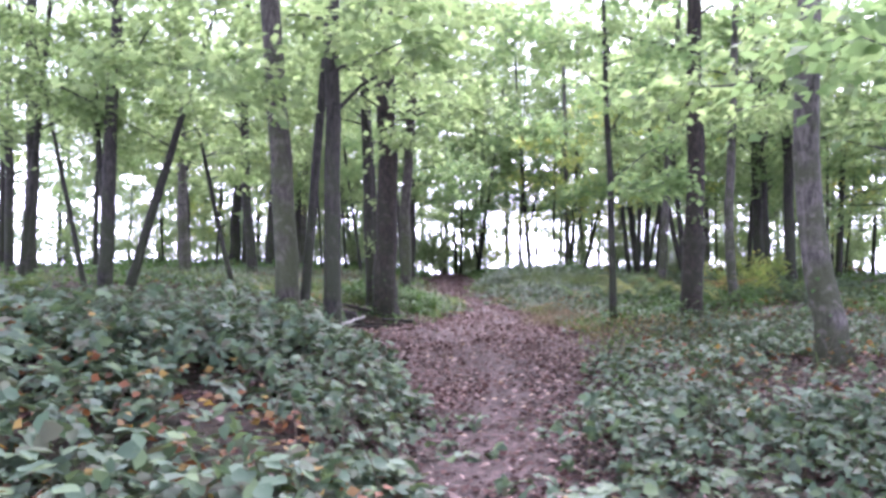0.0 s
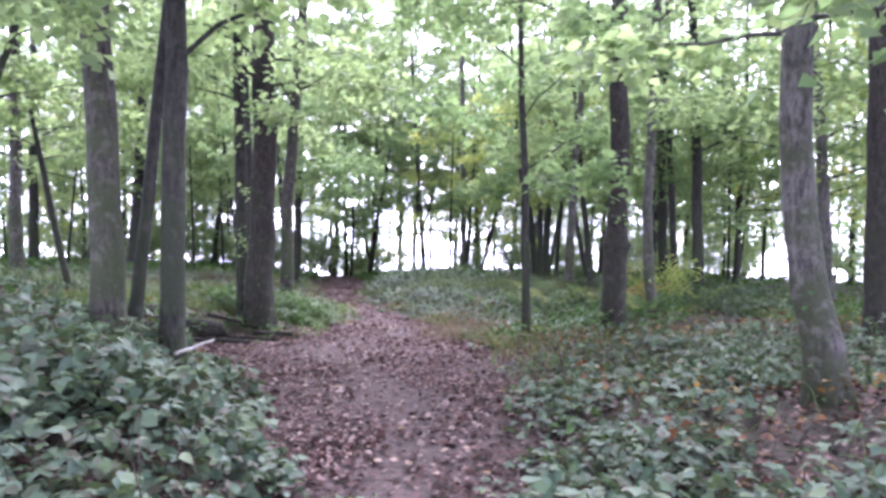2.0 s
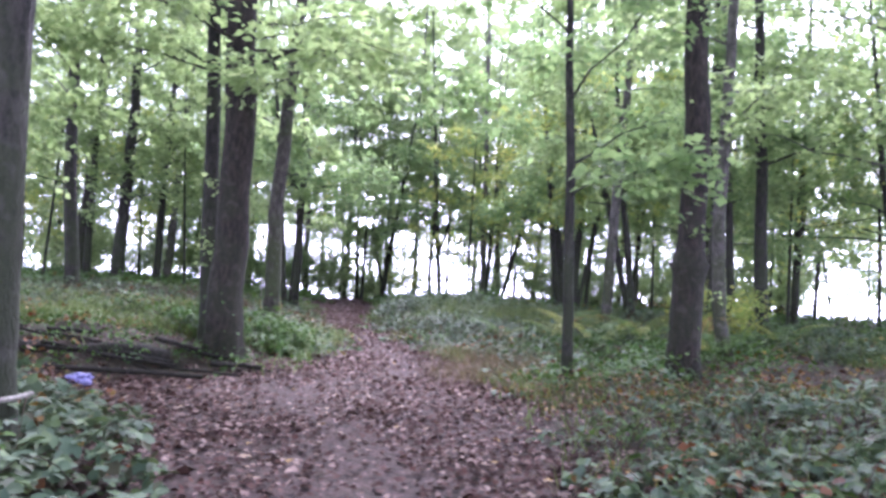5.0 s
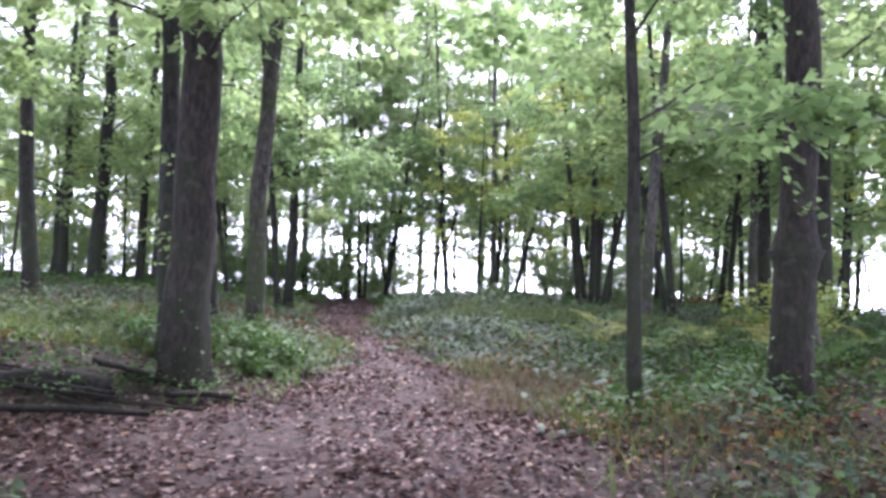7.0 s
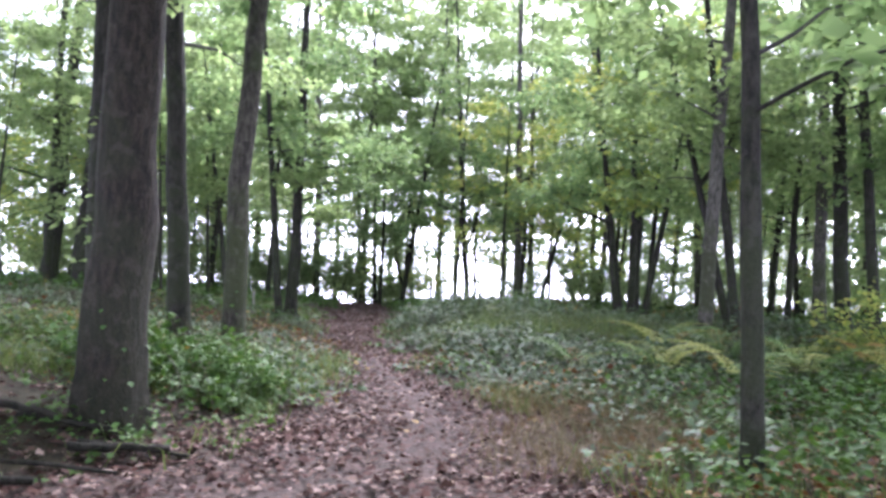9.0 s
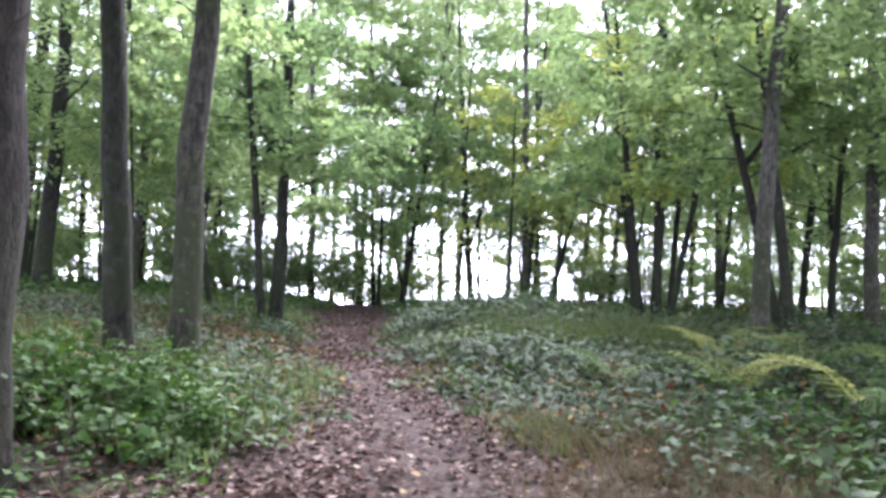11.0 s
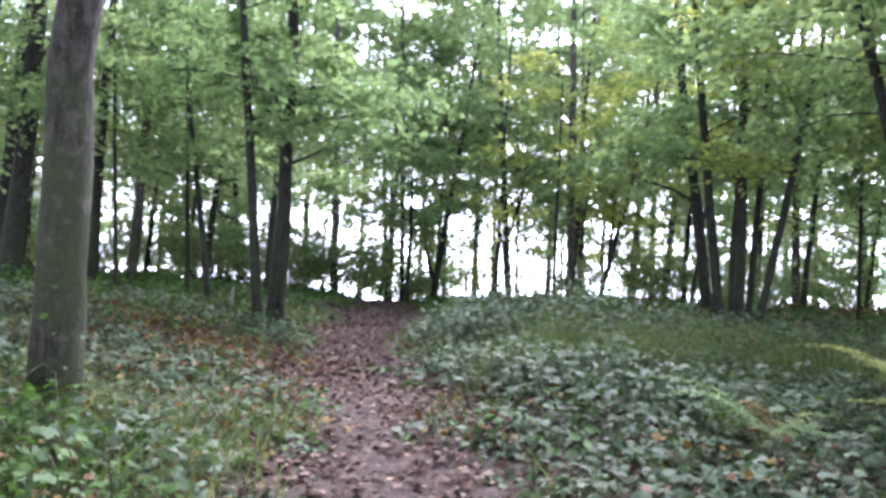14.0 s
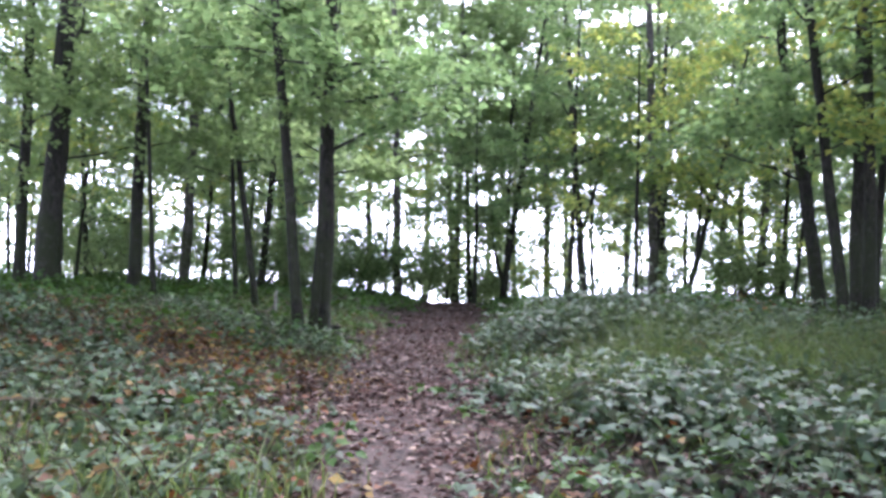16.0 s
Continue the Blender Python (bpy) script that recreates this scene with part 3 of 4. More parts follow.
KINDS = [
    (tree((0, 0), (0.01, 0), 0.24, 14, DARK_BARK, CANOPY, 15, 2.6, 3.4, 25, 12, 0.17, "dark slender tree of the wood around", group="trees of the wood", thin=False), 0),
    (tree((0, 0), (0.04, 0), 0.30, 15, GREY_BARK, CANOPY, 15, 3.1, 3.6, 25, 12, 0.175, "grey tree of the wood around", group="trees of the wood", thin=False), 1),
    (tree((0, 0), (-0.03, 0.03), 0.17, 11, DARK_BARK, CANOPY_DEEP, 15, 2.4, 3.3, 25, 12, 0.165, "thin dark tree of the wood around", group="trees of the wood"), 2),
    (tree((0, 0), (0.06, 0.03), 0.11, 8, DARK_BARK, CANOPY_YELLOW, 12, 1.8, 2.6, 22, 12, 0.14, "young tree with yellowing leaves", group="young trees of the wood"), 3),
    (tree((0, 0), (-0.08, 0.0), 0.09, 7, DARK_BARK, CANOPY, 12, 1.7, 2.5, 22, 12, 0.14, "young leafy tree of the wood around", group="young trees of the wood"), 4),
]
for kind, k in KINDS:
    n_far, n_side = ((15, 6), (11, 5), (15, 6), (15, 6), (15, 6))[k]
    wood(kind, n_far, (-22, 28, 33, 52), 1.7, 10 + k, None)
    r_first = kind
    for box, n in (((-22, -7, 18, 34), n_side - 3), ((9.5, 24, 17, 34), n_side), ((-20, -8.5, -6, 19), n_side // 2), ((10.5, 22, -6, 18), n_side // 2), ((-20, 22, -20, -5), 3)):
        wood(copy_thing(kind, Matrix()), n, box, 1.8, 100 + 10 * k + int(box[0]), None)
TALL = tree((0.2, 47.5), (0.01, 0), 0.34, 22, GREY_BARK, CANOPY, 21, 7.0, 4.6, 34, 10, 0.27, "tall pale tree beyond the end of the path", group="tall trees", thin=False)
for fx, fy, a in ((-3.8, 48.6, 80), (4.2, 48.0, 200), (8.0, 49.5, 310), (-7.5, 47.0, 150), (12.5, 47.0, 20), (-1.6, 52.5, 240), (2.3, 51.5, 15), (5.8, 53.0, 110), (10.2, 52.0, 170), (15.5, 50.5, 60), (19.5, 48.5, 280), (-11.5, 50.5, 330), (-6.2, 53.0, 95)):
    copy_thing(TALL, pose(fx, fy, gz(fx, fy) - 0.1, 0, 0, a))
for k, fx, fy in ((0, -5.2, 46.2), (0, 2.3, 46.6), (2, 6.0, 46.0), (1, 8.6, 44.6), (4, -5.6, 43.6), (4, -0.2, 46.2), (3, -2.6, 44.6), (4, 10.8, 48.8), (3, 14.0, 45.0), (4, 16.8, 46.5), (3, -8.8, 47.2), (4, -11.0, 44.8), (4, -14.0, 42.0), (3, 18.6, 43.0)):
    copy_thing(KINDS[k][0], pose(fx, fy, gz(fx, fy) - 0.1, 2, -2, 47 * k + 31 * fx))


# ---- undergrowth ----
def scatter(count, box, seed):
    """Places in a box whose rim frays out."""
    r = np.random.default_rng(seed)
    x, y = r.uniform(box[0], box[1], count), r.uniform(box[2], box[3], count)
    fray = 0.12 * np.abs(r.standard_normal((2, count)))
    sx, sy = np.sign(r.uniform(-1, 1, (2, count)))
    x, y = x + sx * fray[0] * (box[1] - box[0]), y + sy * fray[1] * (box[3] - box[2])
    return x + 0.5 * np.sin(1.7 * y), y + 0.5 * np.sin(1.3 * x)


def patchy(x, y, scale, shift):
    return 0.5 + 0.25 * (np.sin(x * scale + shift) * np.cos(y * scale * 0.9 - shift) + np.sin((x + y) * scale * 0.63 + 2 * shift) + 0.5 * np.sin(x * scale * 2.7 - y * scale * 2.1))


def undergrowth(name, plants, box, seed, mat, label, tall=(0.15, 0.45), per=26, spread=0.22, size=(0.05, 0.09), edge=0.15, keep=None, wide=1.15, category="undergrowth", layered=0.35, simple=False, compound=False):
    """Low arching plants with many separate leaves, off the path."""
    x, y = scatter(plants, box, seed)
    dl, dr = off_path(x, y)
    out = np.maximum(dl, dr)
    ok = out > edge + 0.25 * rng.standard_normal(plants)
    if keep is not None:
        ok &= keep(x, y)
    x, y, out = x[ok], y[ok], out[ok]
    n = len(x)
    top = rng.uniform(*tall, n) * np.clip(0.35 + out / 1.2, 0.35, 1.0)
    top = top * (0.5 + 1.0 * patchy(x, y, 1.5, 3.1))
    a = rng.uniform(0, 6.28, (n, per))
    r = spread * np.sqrt(rng.uniform(0, 1, (n, per))) * (0.6 + top[:, None])
    h = top[:, None] * (1 - layered * (r / spread) ** 2) * rng.uniform(0.45, 1.05, (n, per))
    px, py = x[:, None] + r * np.cos(a), y[:, None] + r * np.sin(a)
    at = np.stack([px, py, ground_z(px, py) + np.maximum(0.02, h)], -1).reshape(-1, 3)
    k = len(at)
    b = (a + rng.uniform(-1.0, 1.0, a.shape)).ravel()
    way = np.stack([np.cos(b), np.sin(b), rng.uniform(-0.5, 0.25, k)], -1)
    up = np.array([0, 0, 1.0]) + 0.5 * rng.standard_normal((k, 3))
    me = leaf_cloud(name, at, way, up, rng.uniform(*size, k), wide, simple or (per < 16 and not compound), compound)
    return tagged(part(name, me, mat), label, category, kind="stuff")


def grass(name, count, box, seed, mat, label, tall=(0.12, 0.35), edge=0.0, keep=None, width=0.006):
    x, y = scatter(count, box, seed)
    dl, dr = off_path(x, y)
    ok = np.maximum(dl, dr) > edge + 0.15 * rng.standard_normal(count)
    if keep is not None:
        ok &= keep(x, y)
    x, y = x[ok], y[ok]
    n = len(x)
    lean = np.stack([0.6 * rng.standard_normal(n), 0.6 * rng.standard_normal(n), -0.2 * np.ones(n)], -1)
    me = blades(name, np.stack([x, y, ground_z(x, y) - 0.01], -1), lean, rng.uniform(*tall, n), np.full(n, width))
    return tagged(part(name, me, mat), label, "grass", kind="stuff")


def off_roots(x, y):
    """Away from the leaf-strewn ground round the large tree."""
    return ((x + 1.6) / 2.6) ** 2 + ((y - 13.9) / 1.7) ** 2 > 1


undergrowth("bramble_bank", 2700, (-7, 0.4, 0.6, 10.5), 1, BRAMBLE, "dense blue-green bramble leaves on the bank beside the path", (0.15, 0.52), 19, 0.28, (0.08, 0.17), wide=1.1, keep=lambda x, y: patchy(x, y, 1.8, 0.5) > 0.2, compound=True)
undergrowth("bramble_patch", 2500, (0.6, 9, 1.0, 10.4), 2, BRAMBLE, "low bramble and ivy leaves beneath the trees", (0.1, 0.42), 18, 0.27, (0.06, 0.125), 0.2, lambda x, y: (patchy(x, y, 1.5, 0.7) > 0.4) & (y < 11.3 + 0.5 * np.sin(2 * x)), wide=1.1, compound=True)
undergrowth("bramble_patch", 3000, (-7.5, 0.6, 16.5, 27), 3, BRAMBLE, "low grey-green brambles spreading beside the path", (0.06, 0.34), 18, 0.26, (0.055, 0.115), 0.35, lambda x, y: (patchy(x, y, 1.6, 0.9) > 0.5) & off_roots(x, y), wide=1.1, simple=True, compound=True)
undergrowth("bramble_patch", 2900, (0.8, 10, 14.5, 27), 4, BRAMBLE, "bramble and nettle leaves in the undergrowth", (0.08, 0.5), 19, 0.26, (0.055, 0.12), 0.3, lambda x, y: (patchy(x, y, 1.5, 2.2) > 0.32) & ((y > 17) | (patchy(x, y, 1.5, 2.2) > 0.62)), wide=1.1, simple=True, compound=True)
undergrowth("herb_layer", 1700, (-9, 12, 11, 40), 5, HERB, "fresh green herbs in the undergrowth", (0.12, 0.4), 18, 0.22, (0.05, 0.1), 0.1, lambda x, y: (patchy(x, y, 0.8, 1.3) > 0.5) & off_roots(x, y))
undergrowth("herb_layer", 2600, (-16, 20, 26, 44), 6, HERB, "low green plants under the far trees", (0.1, 0.4), 14, 0.35, (0.08, 0.15), 0.1)
undergrowth("herb_layer", 2200, (-14, 16, -6, 26), 9, HERB, "low green plants deeper in the wood", (0.1, 0.35), 10, 0.35, (0.09, 0.15), 0.4, lambda x, y: (x < -6) | (x > 8.5) | (y < -0.5))
undergrowth("bramble_patch", 520, (1.8, 5.4, 16.2, 20), 29, BRAMBLE, "low brambles among fallen leaves at the path's edge", (0.06, 0.3), 16, 0.26, (0.05, 0.11), 0.25, wide=1.1, simple=True, compound=True)
undergrowth("withered_leaves", 2000, (-6, 8, 1.0, 27), 7, AUTUMN, "yellow and rust-coloured withered bramble leaves", (0.12, 0.4), 7, 0.22, (0.05, 0.09), 0.1, lambda x, y: patchy(x, y, 1.1, 0.4) > 0.5)
undergrowth("withered_leaves", 100, (-2.6, -0.5, 2.3, 4.3), 18, AUTUMN, "rust and yellow withered leaves among the brambles", (0.25, 0.5), 8, 0.22, (0.045, 0.075), 0.1)
undergrowth("herb_layer", 330, (2.9, 6.4, 13.0, 16.4), 24, HERB, "bright green leafy plants round the thin young tree", (0.15, 0.5), 20, 0.28, (0.045, 0.085), 0.5)
undergrowth("withered_leaves", 260, (2.3, 5.5, 11.2, 15.0), 25, AUTUMN, "rust-brown withered leaves round the young tree", (0.05, 0.25), 10, 0.22, (0.04, 0.07), 0.0)
undergrowth("withered_leaves", 600, (-3.8, 0.4, 17.0, 25), 26, AUTUMN, "rust-brown withered leaves at the path's edge", (0.05, 0.22), 10, 0.22, (0.04, 0.07), 0.0)
undergrowth("bramble_mound", 260, (1.7, 4.3, 23.3, 26), 19, BRAMBLE, "mound of taller brambles beside the path", (0.4, 0.85), 20, 0.3, (0.06, 0.12), 0.3, simple=True, compound=True)
undergrowth("bramble_mound", 160, (-2.2, 0.0, 15.9, 17.6), 20, HERB, "fresh green bramble shoots under the trees", (0.2, 0.45), 20, 0.25, (0.05, 0.11), 0.2, simple=True, compound=True)
undergrowth("withered_bracken", 500, (4, 20, 30, 42), 8, AUTUMN, "orange-brown withered bracken under the far trees", (0.2, 0.5), 14, 0.3, (0.08, 0.14), 0.3, lambda x, y: patchy(x, y, 0.5, 2.0) > 0.5)
grass("grass_verge", 46000, (-9, 0.6, 9.8, 19), 11, GRASS, "fine green grass on the bank beneath the trees", (0.14, 0.44), 0.1, lambda x, y: (patchy(x, y, 0.7, 0.2) > 0.4) & ((y > 14.2) | (x < -3.2)) & off_roots(x, y))
grass("grass_verge", 16000, (-9, 0, 24, 38), 16, GRASS, "soft green grass under the trees", (0.1, 0.3), 0.1, lambda x, y: patchy(x, y, 0.7, 1.2) > 0.4)
grass("grass_verge", 60000, (0.8, 12, 11.8, 34), 12, GRASS, "fine green grass along the path's edge", (0.12, 0.44), 0.0, lambda x, y: patchy(x, y, 0.6, 1.7) > 0.38)
grass("tall_grass", 16000, (1.8, 6.4, 18.5, 25), 13, GRASS, "tall feathery grass standing in the brambles", (0.3, 0.9), 0.4, lambda x, y: patchy(x, y, 1.1, 0.6) * np.exp(-((x - 3.9) ** 2 + (y - 21.6) ** 2) / 5) > 0.16, 0.0022)
grass("dry_grass", 9000, (1.2, 4.0, 13.0, 17.0), 14, STRAW, "dry straw-coloured grass tufts at the path's edge", (0.12, 0.4), 0.0, lambda x, y: patchy(x, y, 1.6, 0.9) > 0.42, 0.0025)
grass("dry_grass", 2000, (1.9, 3.3, 13.8, 15.9), 28, STRAW, "pale dry grass tuft beside the trodden path", (0.14, 0.42), -0.7, None, 0.0025)
grass("dry_grass", 3500, (-1.8, 1.6, 2.5, 11), 15, STRAW, "dry grass tufts along the path", (0.05, 0.14), -0.15, lambda x, y: patchy(x, y, 1.9, 0.3) > 0.55, 0.003)


# ---- bramble canes ----
def canes(count, box, seed):
    """Bare arching brambles, each rooted at one end, trailing over the ground."""
    x, y = scatter(count, box, seed)
    dl, dr = off_path(x, y)
    v, f = [], []
    s = np.linspace(0, 1, 8)
    for cx, cy in zip(x[np.maximum(dl, dr) > 0.25], y[np.maximum(dl, dr) > 0.25]):
        a, L, top = rng.uniform(0, 6.28), rng.uniform(0.5, 1.3), rng.uniform(0.2, 0.55)
        px, py = cx + L * s * math.cos(a), cy + L * s * math.sin(a) + 0.08 * np.sin(5 * s)
        p = np.stack([px, py, ground_z(px, py) + top * 4 * s * (1.02 - s) * (1 - 0.4 * s)], -1)
        r = np.linspace(0.0045, 0.002, 8)[:, None, None]
        ring = np.array([(1, 0, 0), (-0.5, 0.5, 0.7), (-0.5, -0.5, -0.7)])
        k = 24 * len(v)
        v.append((p[:, None] + r * ring[None]).reshape(-1, 3))
        i, j = np.meshgrid(np.arange(7), np.arange(3), indexing="ij")
        f.append(k + np.stack([3 * i + j, 3 * i + (j + 1) % 3, 3 * i + 3 + (j + 1) % 3, 3 * i + 3 + j], -1).reshape(-1, 4))
    me = smooth(raw_mesh("bramble_canes", np.concatenate(v), np.concatenate(f), 4))
    tagged(part("bramble_canes", me, CANE), "thin reddish-brown arching bramble canes in the undergrowth", "brambles", kind="stuff")


canes(420, (-6, 0.2, 1, 10.5), 61)
canes(420, (0.8, 7, 2, 13), 62)
canes(500, (-5, 0.4, 16.5, 26), 63)
canes(420, (1.2, 7.5, 15, 26), 64)


# ---- fallen leaves on the path ----
def litter(count, seed, box, sizes, wide=False):
    x, y = scatter(count, box, seed)
    dl, dr = off_path(x, y)
    ok = np.full(count, wide) | (np.maximum(dl, dr) < 0.35 + 0.35 * np.abs(rng.standard_normal(count)))
    # the worn line down the middle of the path is kicked half bare
    middle = 0.5 * (np.interp(y, PATH_Y, PATH_L) + np.interp(y, PATH_Y, PATH_R)) + 0.15 * np.sin(0.9 * y)
    ok &= (np.abs(x - middle) > 0.12 + 0.16 * np.abs(rng.standard_normal(count))) | (rng.uniform(0, 1, count) < 0.35) | (y > 20)
    x, y = x[ok], y[ok]
    n = len(x)
    a = rng.uniform(0, 6.28, n)
    at = np.stack([x, y, ground_z(x, y) + rng.uniform(0.012, 0.035, n)], -1)
    way = np.stack([np.cos(a), np.sin(a), rng.uniform(-0.25, 0.35, n)], -1)
    up = np.array([0, 0, 1.0]) + 0.3 * rng.standard_normal((n, 3))
    return at, way, up, rng.uniform(*sizes, n)


me = leaf_cloud("leaf_litter", *joined([litter(62000, 21, (-3.0, 3.2, 1.5, 28), (0.025, 0.062)), litter(26000, 23, (-8, 10, -1, 30), (0.05, 0.1), True), litter(30000, 27, (-4, 5.5, 2, 27), (0.035, 0.08), True), litter(6000, 22, (-1.5, 2.2, 26, 42), (0.05, 0.09))]), 1.2, True)
litter_ob = tagged(part("leaf_litter", me, LITTER), "brown and pinkish fallen leaves strewn over the path", "leaf litter", kind="stuff")


def single_leaves():
    """Large pale leaves that lie singly on the litter."""
    r = np.random.default_rng(31)
    tones = [leaf_material("pale_fallen_leaf", [(0.30, 0.2, 0.14), (0.36, 0.27, 0.2)], (1, 0.9, 0.7), 0.1), leaf_material("yellow_fallen_leaf", [(0.3, 0.2, 0.07), (0.26, 0.15, 0.06)], (1, 0.9, 0.6), 0.1), leaf_material("brown_fallen_leaf", [(0.1, 0.055, 0.04), (0.16, 0.09, 0.065)], (1, 0.9, 0.6), 0.1)]
    shapes = []
    for k, t in enumerate(tones):
        me = leaf_cloud("fallen_leaf", np.zeros((1, 3)), np.array([[1.0, 0, 0.12 * k]]), np.array([[0.1 * k, 0.1, 1.0]]), np.array([0.065 + 0.008 * k]), 1.25)
        me.materials.append(t)
        shapes.append(me)
    made = 0
    while made < 260:
        x, y = r.uniform(-2.6, 2.6), r.uniform(3, 24)
        dl, dr = off_path(x, y)
        if max(float(dl), float(dr)) > 0.2:
            continue
        ob = part("fallen_leaf", shapes[int(r.choice([0, 0, 0, 0, 1, 2, 2]))], None, floor)
        ob.matrix_basis = pose(x, y, gz(x, y) + 0.035, r.uniform(-14, 14), r.uniform(-14, 14), r.uniform(0, 360))
        made += 1


# ---- bracken ----
def bracken(x, y, fronds, length, seed):
    """A fern of arching fronds, each with paired, tapering pinnae."""
    r = np.random.default_rng(seed)
    base = new("bracken_fern")
    base.location = (x, y, gz(x, y) - 0.02)
    for i in range(fronds):
        a = 6.28 * i / fronds + r.uniform(-0.5, 0.5)
        s = np.linspace(0, 1, 10)
        L = length * r.uniform(0.7, 1.1)
        out = L * (0.12 * s + 0.7 * s ** 2)
        line = np.stack([np.cos(a) * out, np.sin(a) * out, L * (1.05 * s - 0.52 * s ** 2.6)], -1)
        stem = part("frond", tube("frond", line, np.linspace(0.005, 0.0015, 10), 4), HERB, base)
        k = 34
        u = np.repeat(np.linspace(0.34, 1, k // 2), 2)
        at = along(line, u)
        sgn = np.tile([-1, 1], k // 2)[:, None]
        side = np.array([-np.sin(a), np.cos(a), 0.0])
        fwd = np.array([np.cos(a), np.sin(a), -0.1])
        span = 0.34 * L * (1.06 - u) ** 0.8 + 0.015
        pinna = sgn * side + 0.35 * fwd + 0.06 * r.standard_normal((k, 3))
        sets = []
        for q in range(7):
            w = (q + 0.4) / 7.5
            p = at + unit(pinna) * (span * w)[:, None] + np.array([0, 0, -0.05]) * (span * w)[:, None]
            for e in (-1, 1):
                sets.append((p, e * fwd + 0.5 * sgn * side, np.array([0, 0, 1.0]) + 0.2 * r.standard_normal((k, 3)), 0.17 * span * (1.15 - w) + 0.006))
        tagged(part("frond_leaf", leaf_cloud("frond_leaf", *joined(sets), 0.7, True), FERNS[int(r.choice([0, 0, 1, 1, 1, 2]))], stem), kind="stuff")
    return tagged(base, "yellow-green bracken fern with some rust-coloured fronds", "fern", "bracken ferns")


undergrowth("herb_layer", 150, (-4.5, 0.1, 13.3, 15.4), 17, HERB, "sparse green shoots round the large tree's foot", (0.08, 0.3), 14, 0.2, (0.04, 0.075), 0.0)
for i, (fx, fy, fl) in enumerate(((4.3, 15.5, 0.9), (5.3, 16.2, 1.0), (4.0, 16.9, 0.85), (6.1, 15.8, 0.95), (5.0, 17.5, 0.9), (6.7, 17.0, 1.0), (3.3, 17.9, 0.7), (5.6, 14.4, 0.85), (4.7, 18.6, 0.75), (7.4, 15.6, 0.9))):
    bracken(fx, fy, 5 + i % 3, 1.25 * fl, 40 + i)


# ---- bushes ----
def bush(x, y, height, spread, mat, label, stems=9, leaf=0.1):
    base = new("bush")
    base.location = (x, y, gz(x, y) - 0.05)
    sets = []
    for i in range(stems):
        a = 2.4 * i + rng.uniform(-0.4, 0.4)
        p = limb_line((0.05 * math.cos(a), 0.05 * math.sin(a), 0), a, rng.uniform(0.7, 1.35), height * rng.uniform(0.75, 1.1), 0.12)
        part("stem", tube("stem", p, np.linspace(0.018, 0.005, len(p)), 5), DARK_BARK, base)
        sets.append(spray(p, 20, 11, leaf, spread, start=0.2))
    part("foliage", leaf_cloud("foliage", *joined(sets), simple=True), mat, base)
    return tagged(base, label, "bush")


bush(-0.9, 43.4, 2.8, 1.1, CANOPY, "leafy green bush where the path ends", 12, 0.12)
bush(-3.4, 41.0, 3.2, 1.2, CANOPY_DEEP, "dark leafy hazel bush under the trees", 11, 0.12)
bush(3.6, 43.0, 2.2, 0.9, CANOPY_YELLOW, "yellow-green bush before the bright clearing", 9, 0.11)
bush(4.6, 27.4, 0.9, 0.4, HERB, "low green bush beside the coppiced stems", 9, 0.08)
bush(2.4, 29.5, 0.8, 0.4, HERB, "low green bush near the path", 8, 0.08)
bush(-0.5, 15.9, 0.45, 0.3, HERB, "fresh green shoots beside the large trunk", 7, 0.06)
bush(7.4, 17.6, 1.4, 0.5, CANOPY_YELLOW, "thin multi-stemmed bush with sparse leaves", 8, 0.08)


# ---- dead wood, a stake and a scrap of litter ----
HAZEL = bush(-6.0, 38.5, 2.6, 1.1, CANOPY, "low spreading hazel bush under the far trees", 9, 0.15)
HAZEL["group"] = "hazel bushes"
for hx, hy, a, s in ((-8.5, 36.5, 40, 0.9), (-11, 38, 90, 1.1), (-13.5, 34, 160, 1.0), (-4.4, 38.8, 220, 0.8), (9.5, 39.5, 300, 0.9), (12.0, 38.0, 20, 1.1), (15.0, 36.0, 75, 1.0), (18.0, 33.0, 130, 1.1), (-15.5, 29, 200, 1.0), (10.5, 33.5, 250, 0.7), (-8.2, 41.0, 12, 1.1), (14.0, 29.0, 330, 0.8), (20, 27, 50, 1.1), (-16, 22, 60, 1.1), (7.8, 42.0, 85, 0.8)):
    copy_thing(HAZEL, pose(hx, hy, gz(hx, hy) - 0.05, 0, 0, a) @ Matrix.Scale(s, 4))


for hx, hy, a, s in ((-7.0, 43.0, 33, 1.2), (-2.7, 42.0, 120, 1.1), (-1.9, 45.6, 20, 1.3), (0.3, 48.0, 210, 1.5), (-4.9, 42.0, 330, 1.2), (2.4, 46.8, 80, 1.1), (1.2, 49.5, 160, 1.6), (-12.5, 41.5, 140, 1.3), (-3.6, 43.8, 260, 1.0), (16.5, 40.5, 60, 1.3), (11.5, 43.0, 190, 1.2), (21.0, 37.0, 100, 1.4), (-17.5, 36.0, 310, 1.3), (24, 31, 15, 1.3), (-19, 29, 75, 1.3)):
    copy_thing(HAZEL, pose(hx, hy, gz(hx, hy) - 0.05, 0, 0, a) @ Matrix.Scale(s, 4))


def log(name, a, b, r, mat, label, sides=10):
    pts = np.linspace(a, b, 9)
    pts[1:-1] += 0.25 * r * rng.standard_normal((7, 3))
    base = part(name, tube(name, pts, r * np.linspace(1.0, 0.75, 9), sides, 0.05), mat)
    bm = bmesh.new()
    bm.from_mesh(base.data)
    bmesh.ops.holes_fill(bm, edges=[e for e in bm.edges if e.is_boundary])
    bm.to_mesh(base.data)
    bm.free()
    return tagged(base, label, "log" if r > 0.05 else "branch")


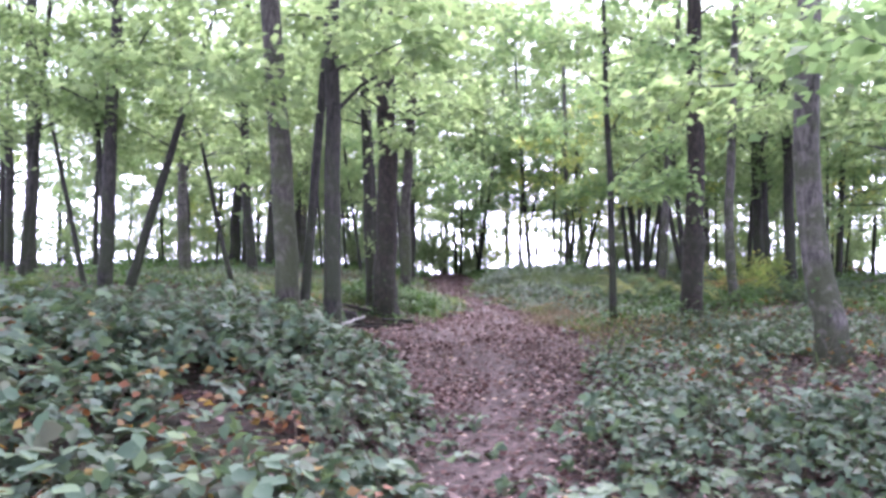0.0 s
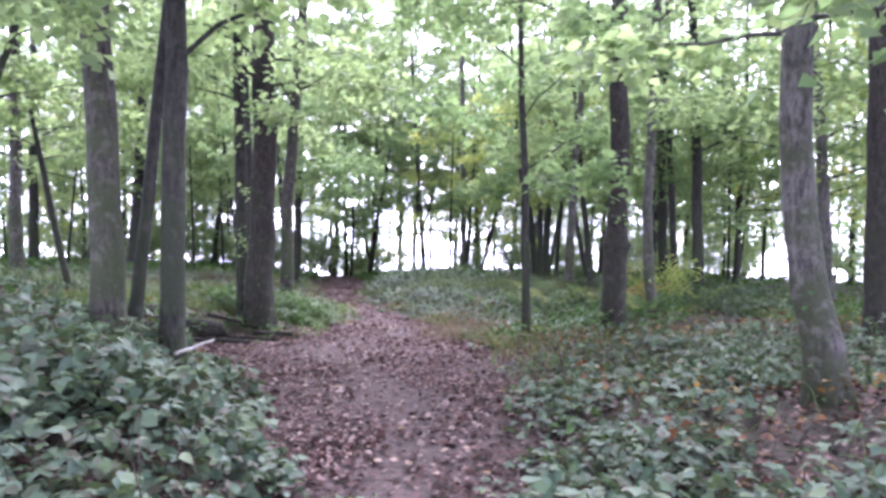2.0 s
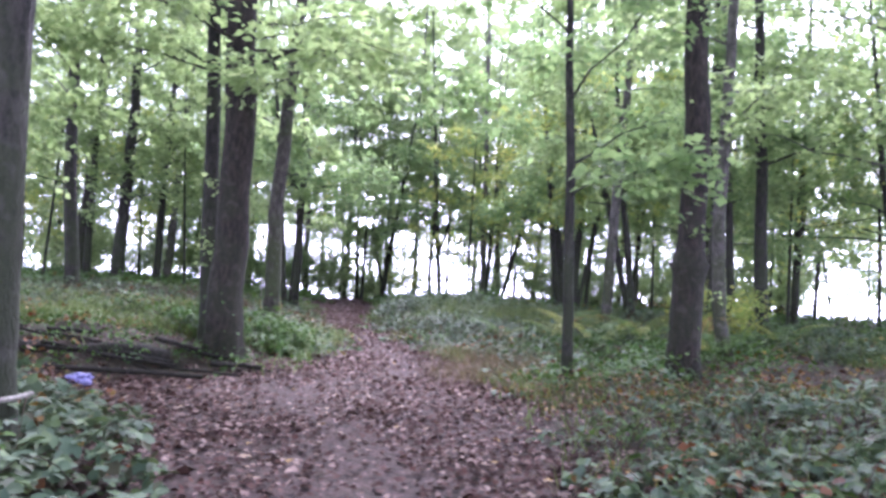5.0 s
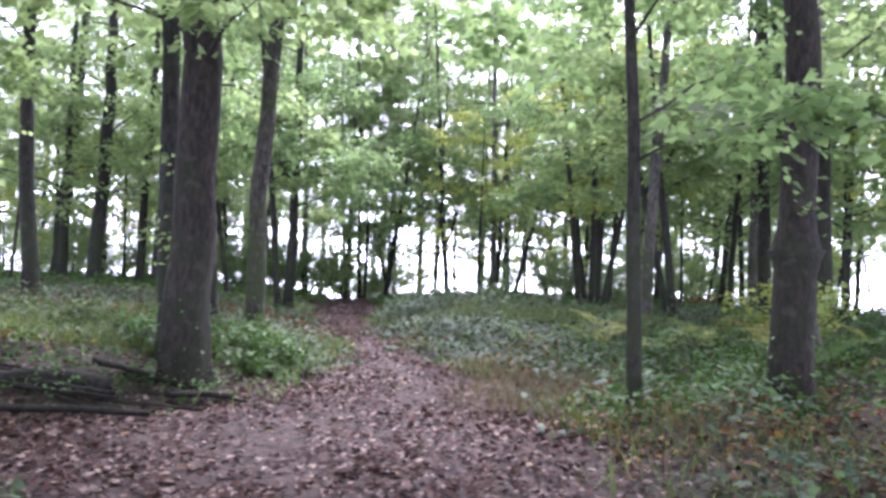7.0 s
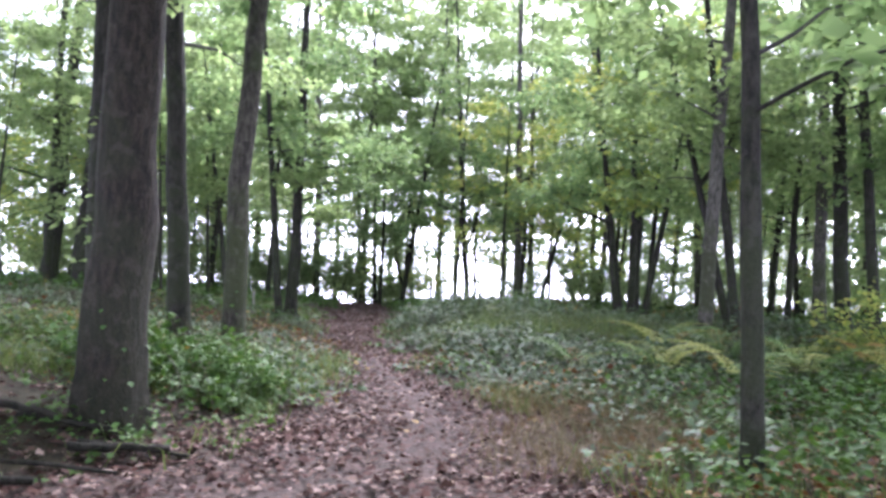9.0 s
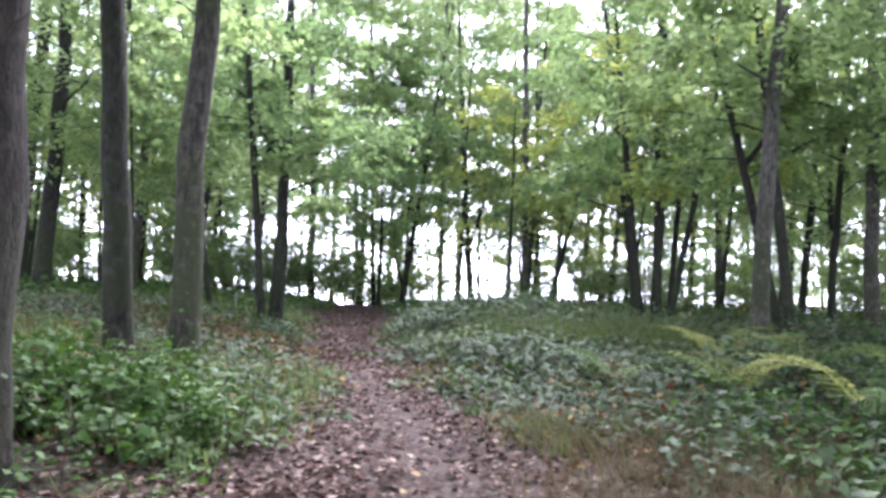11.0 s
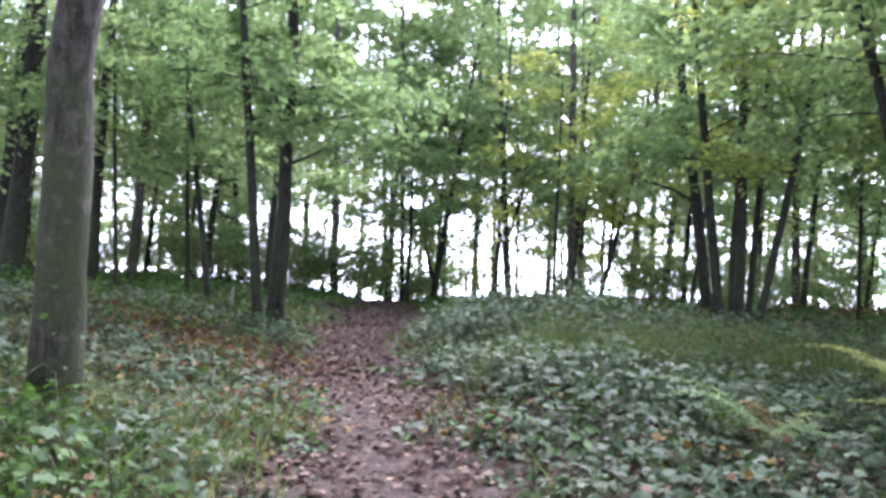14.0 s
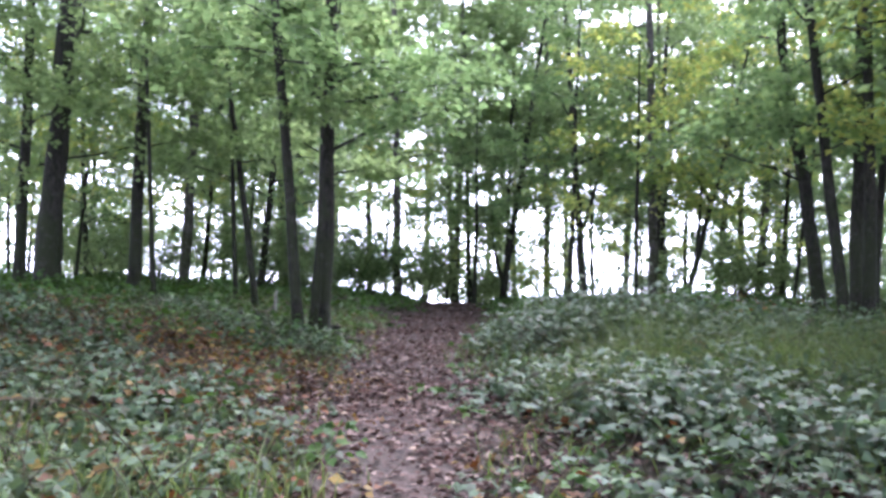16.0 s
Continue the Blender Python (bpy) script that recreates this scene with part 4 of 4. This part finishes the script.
log("fallen_log", (-4.6, 13.3, gz(-4.6, 13.3) + 0.02), (-1.7, 14.0, gz(-1.7, 14.0) + 0.02), 0.12, ROTTEN, "dark rotting fallen log in front of the large tree")
log("fallen_branch", (-3.4, 13.0, gz(-3.4, 13) + 0.03), (-1.2, 13.5, gz(-1.2, 13.5) + 0.05), 0.035, ROTTEN, "dark fallen branch on the leaf litter", 7)
log("pale_stick", (-1.03, 7.4, 0.73), (-0.87, 8.05, 0.75), 0.014, PALE_WOOD, "pale barkless stick lying in the brambles", 7)
for i in range(16):
    px, py, a, L = -4.2 + 0.2 * i + rng.uniform(-0.3, 0.3), 13.9 + rng.uniform(-0.35, 0.35), rng.uniform(-0.4, 0.4), rng.uniform(0.4, 1.0)
    e = (px + L * math.cos(a), py + 0.5 * L * math.sin(a))
    log("dead_branch", (px, py, gz(px, py) + 0.02 + 0.03 * (i % 4)), (*e, gz(*e) + 0.03 + 0.04 * (i % 3)), 0.016 + 0.008 * (i % 3), ROTTEN, "dark dead branch lying round the large tree's foot", 6)["group"] = "dead branches"
for i in range(14):
    px, py, a, L = -3.2 + 0.16 * i + rng.uniform(-0.3, 0.3), 27.0 + rng.uniform(-0.7, 0.7), rng.uniform(0, 3.14), rng.uniform(0.5, 1.1)
    e = (px + L * math.cos(a), py + 0.5 * L * math.sin(a))
    log("brushwood_branch", (px, py, gz(px, py) + 0.05 + 0.02 * (i % 5)), (*e, gz(*e) + 0.06 + 0.05 * (i % 4)), 0.03 + 0.01 * (i % 3), ROTTEN, "dark dead branch of a brushwood heap", 6)["group"] = "brushwood heap"
log("fallen_log", (6.6, 23.6, gz(6.6, 23.6) + 0.1), (8.6, 23.2, gz(8.6, 23.2) + 0.12), 0.11, ROTTEN, "dark fallen log in the undergrowth")
log("stake", (-2.3, 27.8, gz(-2.3, 27.8) - 0.1), (-2.27, 27.8, gz(-2.3, 27.8) + 0.62), 0.03, PALE_WOOD, "pale wooden stake standing beside the path", 8)


def wrapper():
    m, n, l, p = material("violet_film")
    r = ramp(n, [(0.35, (0.16, 0.14, 0.42)), (0.7, (0.4, 0.38, 0.7))])
    l.new(noise_node(n, l, 30, 3).outputs[0], r.inputs[0])
    l.new(r.outputs[0], p.inputs["Base Color"])
    p.inputs["Roughness"].default_value = 0.3
    bm = bmesh.new()
    bmesh.ops.create_icosphere(bm, subdivisions=3, radius=0.09)
    for v in bm.verts:
        k = 1 + 0.7 * noise.noise(v.co * 16)
        v.co = Vector((v.co.x * 1.5 * k, v.co.y * k, v.co.z * 0.8 * k))
    me = bpy.data.meshes.new("wrapper")
    bm.to_mesh(me)
    bm.free()
    ob = part("wrapper", me, m)
    ob.location = (-2.31, 12.86, gz(-2.31, 12.86) + 0.06)
    tagged(ob, "crumpled violet-blue plastic wrapper on the leaf litter", "litter")


wrapper()


# ---- distance: a glowing ring for the bright sky and open land beyond the wood ----
def backdrop():
    m, n, l, p = material("glowing_distance")
    # emission stands in for the bright distance and adds side light on trunks and leaves
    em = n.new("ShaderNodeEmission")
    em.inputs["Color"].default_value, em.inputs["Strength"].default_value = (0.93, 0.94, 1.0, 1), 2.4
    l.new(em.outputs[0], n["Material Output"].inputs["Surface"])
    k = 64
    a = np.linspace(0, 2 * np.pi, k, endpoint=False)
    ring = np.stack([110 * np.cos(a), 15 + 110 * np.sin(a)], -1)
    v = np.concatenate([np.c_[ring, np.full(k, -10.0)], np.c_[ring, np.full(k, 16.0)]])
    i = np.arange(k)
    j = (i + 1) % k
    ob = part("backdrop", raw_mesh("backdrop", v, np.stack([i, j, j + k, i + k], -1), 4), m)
    tagged(ob, "glowing white ring standing in for the bright distance beyond the wood", "backdrop", kind="structure")


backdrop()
single_leaves()
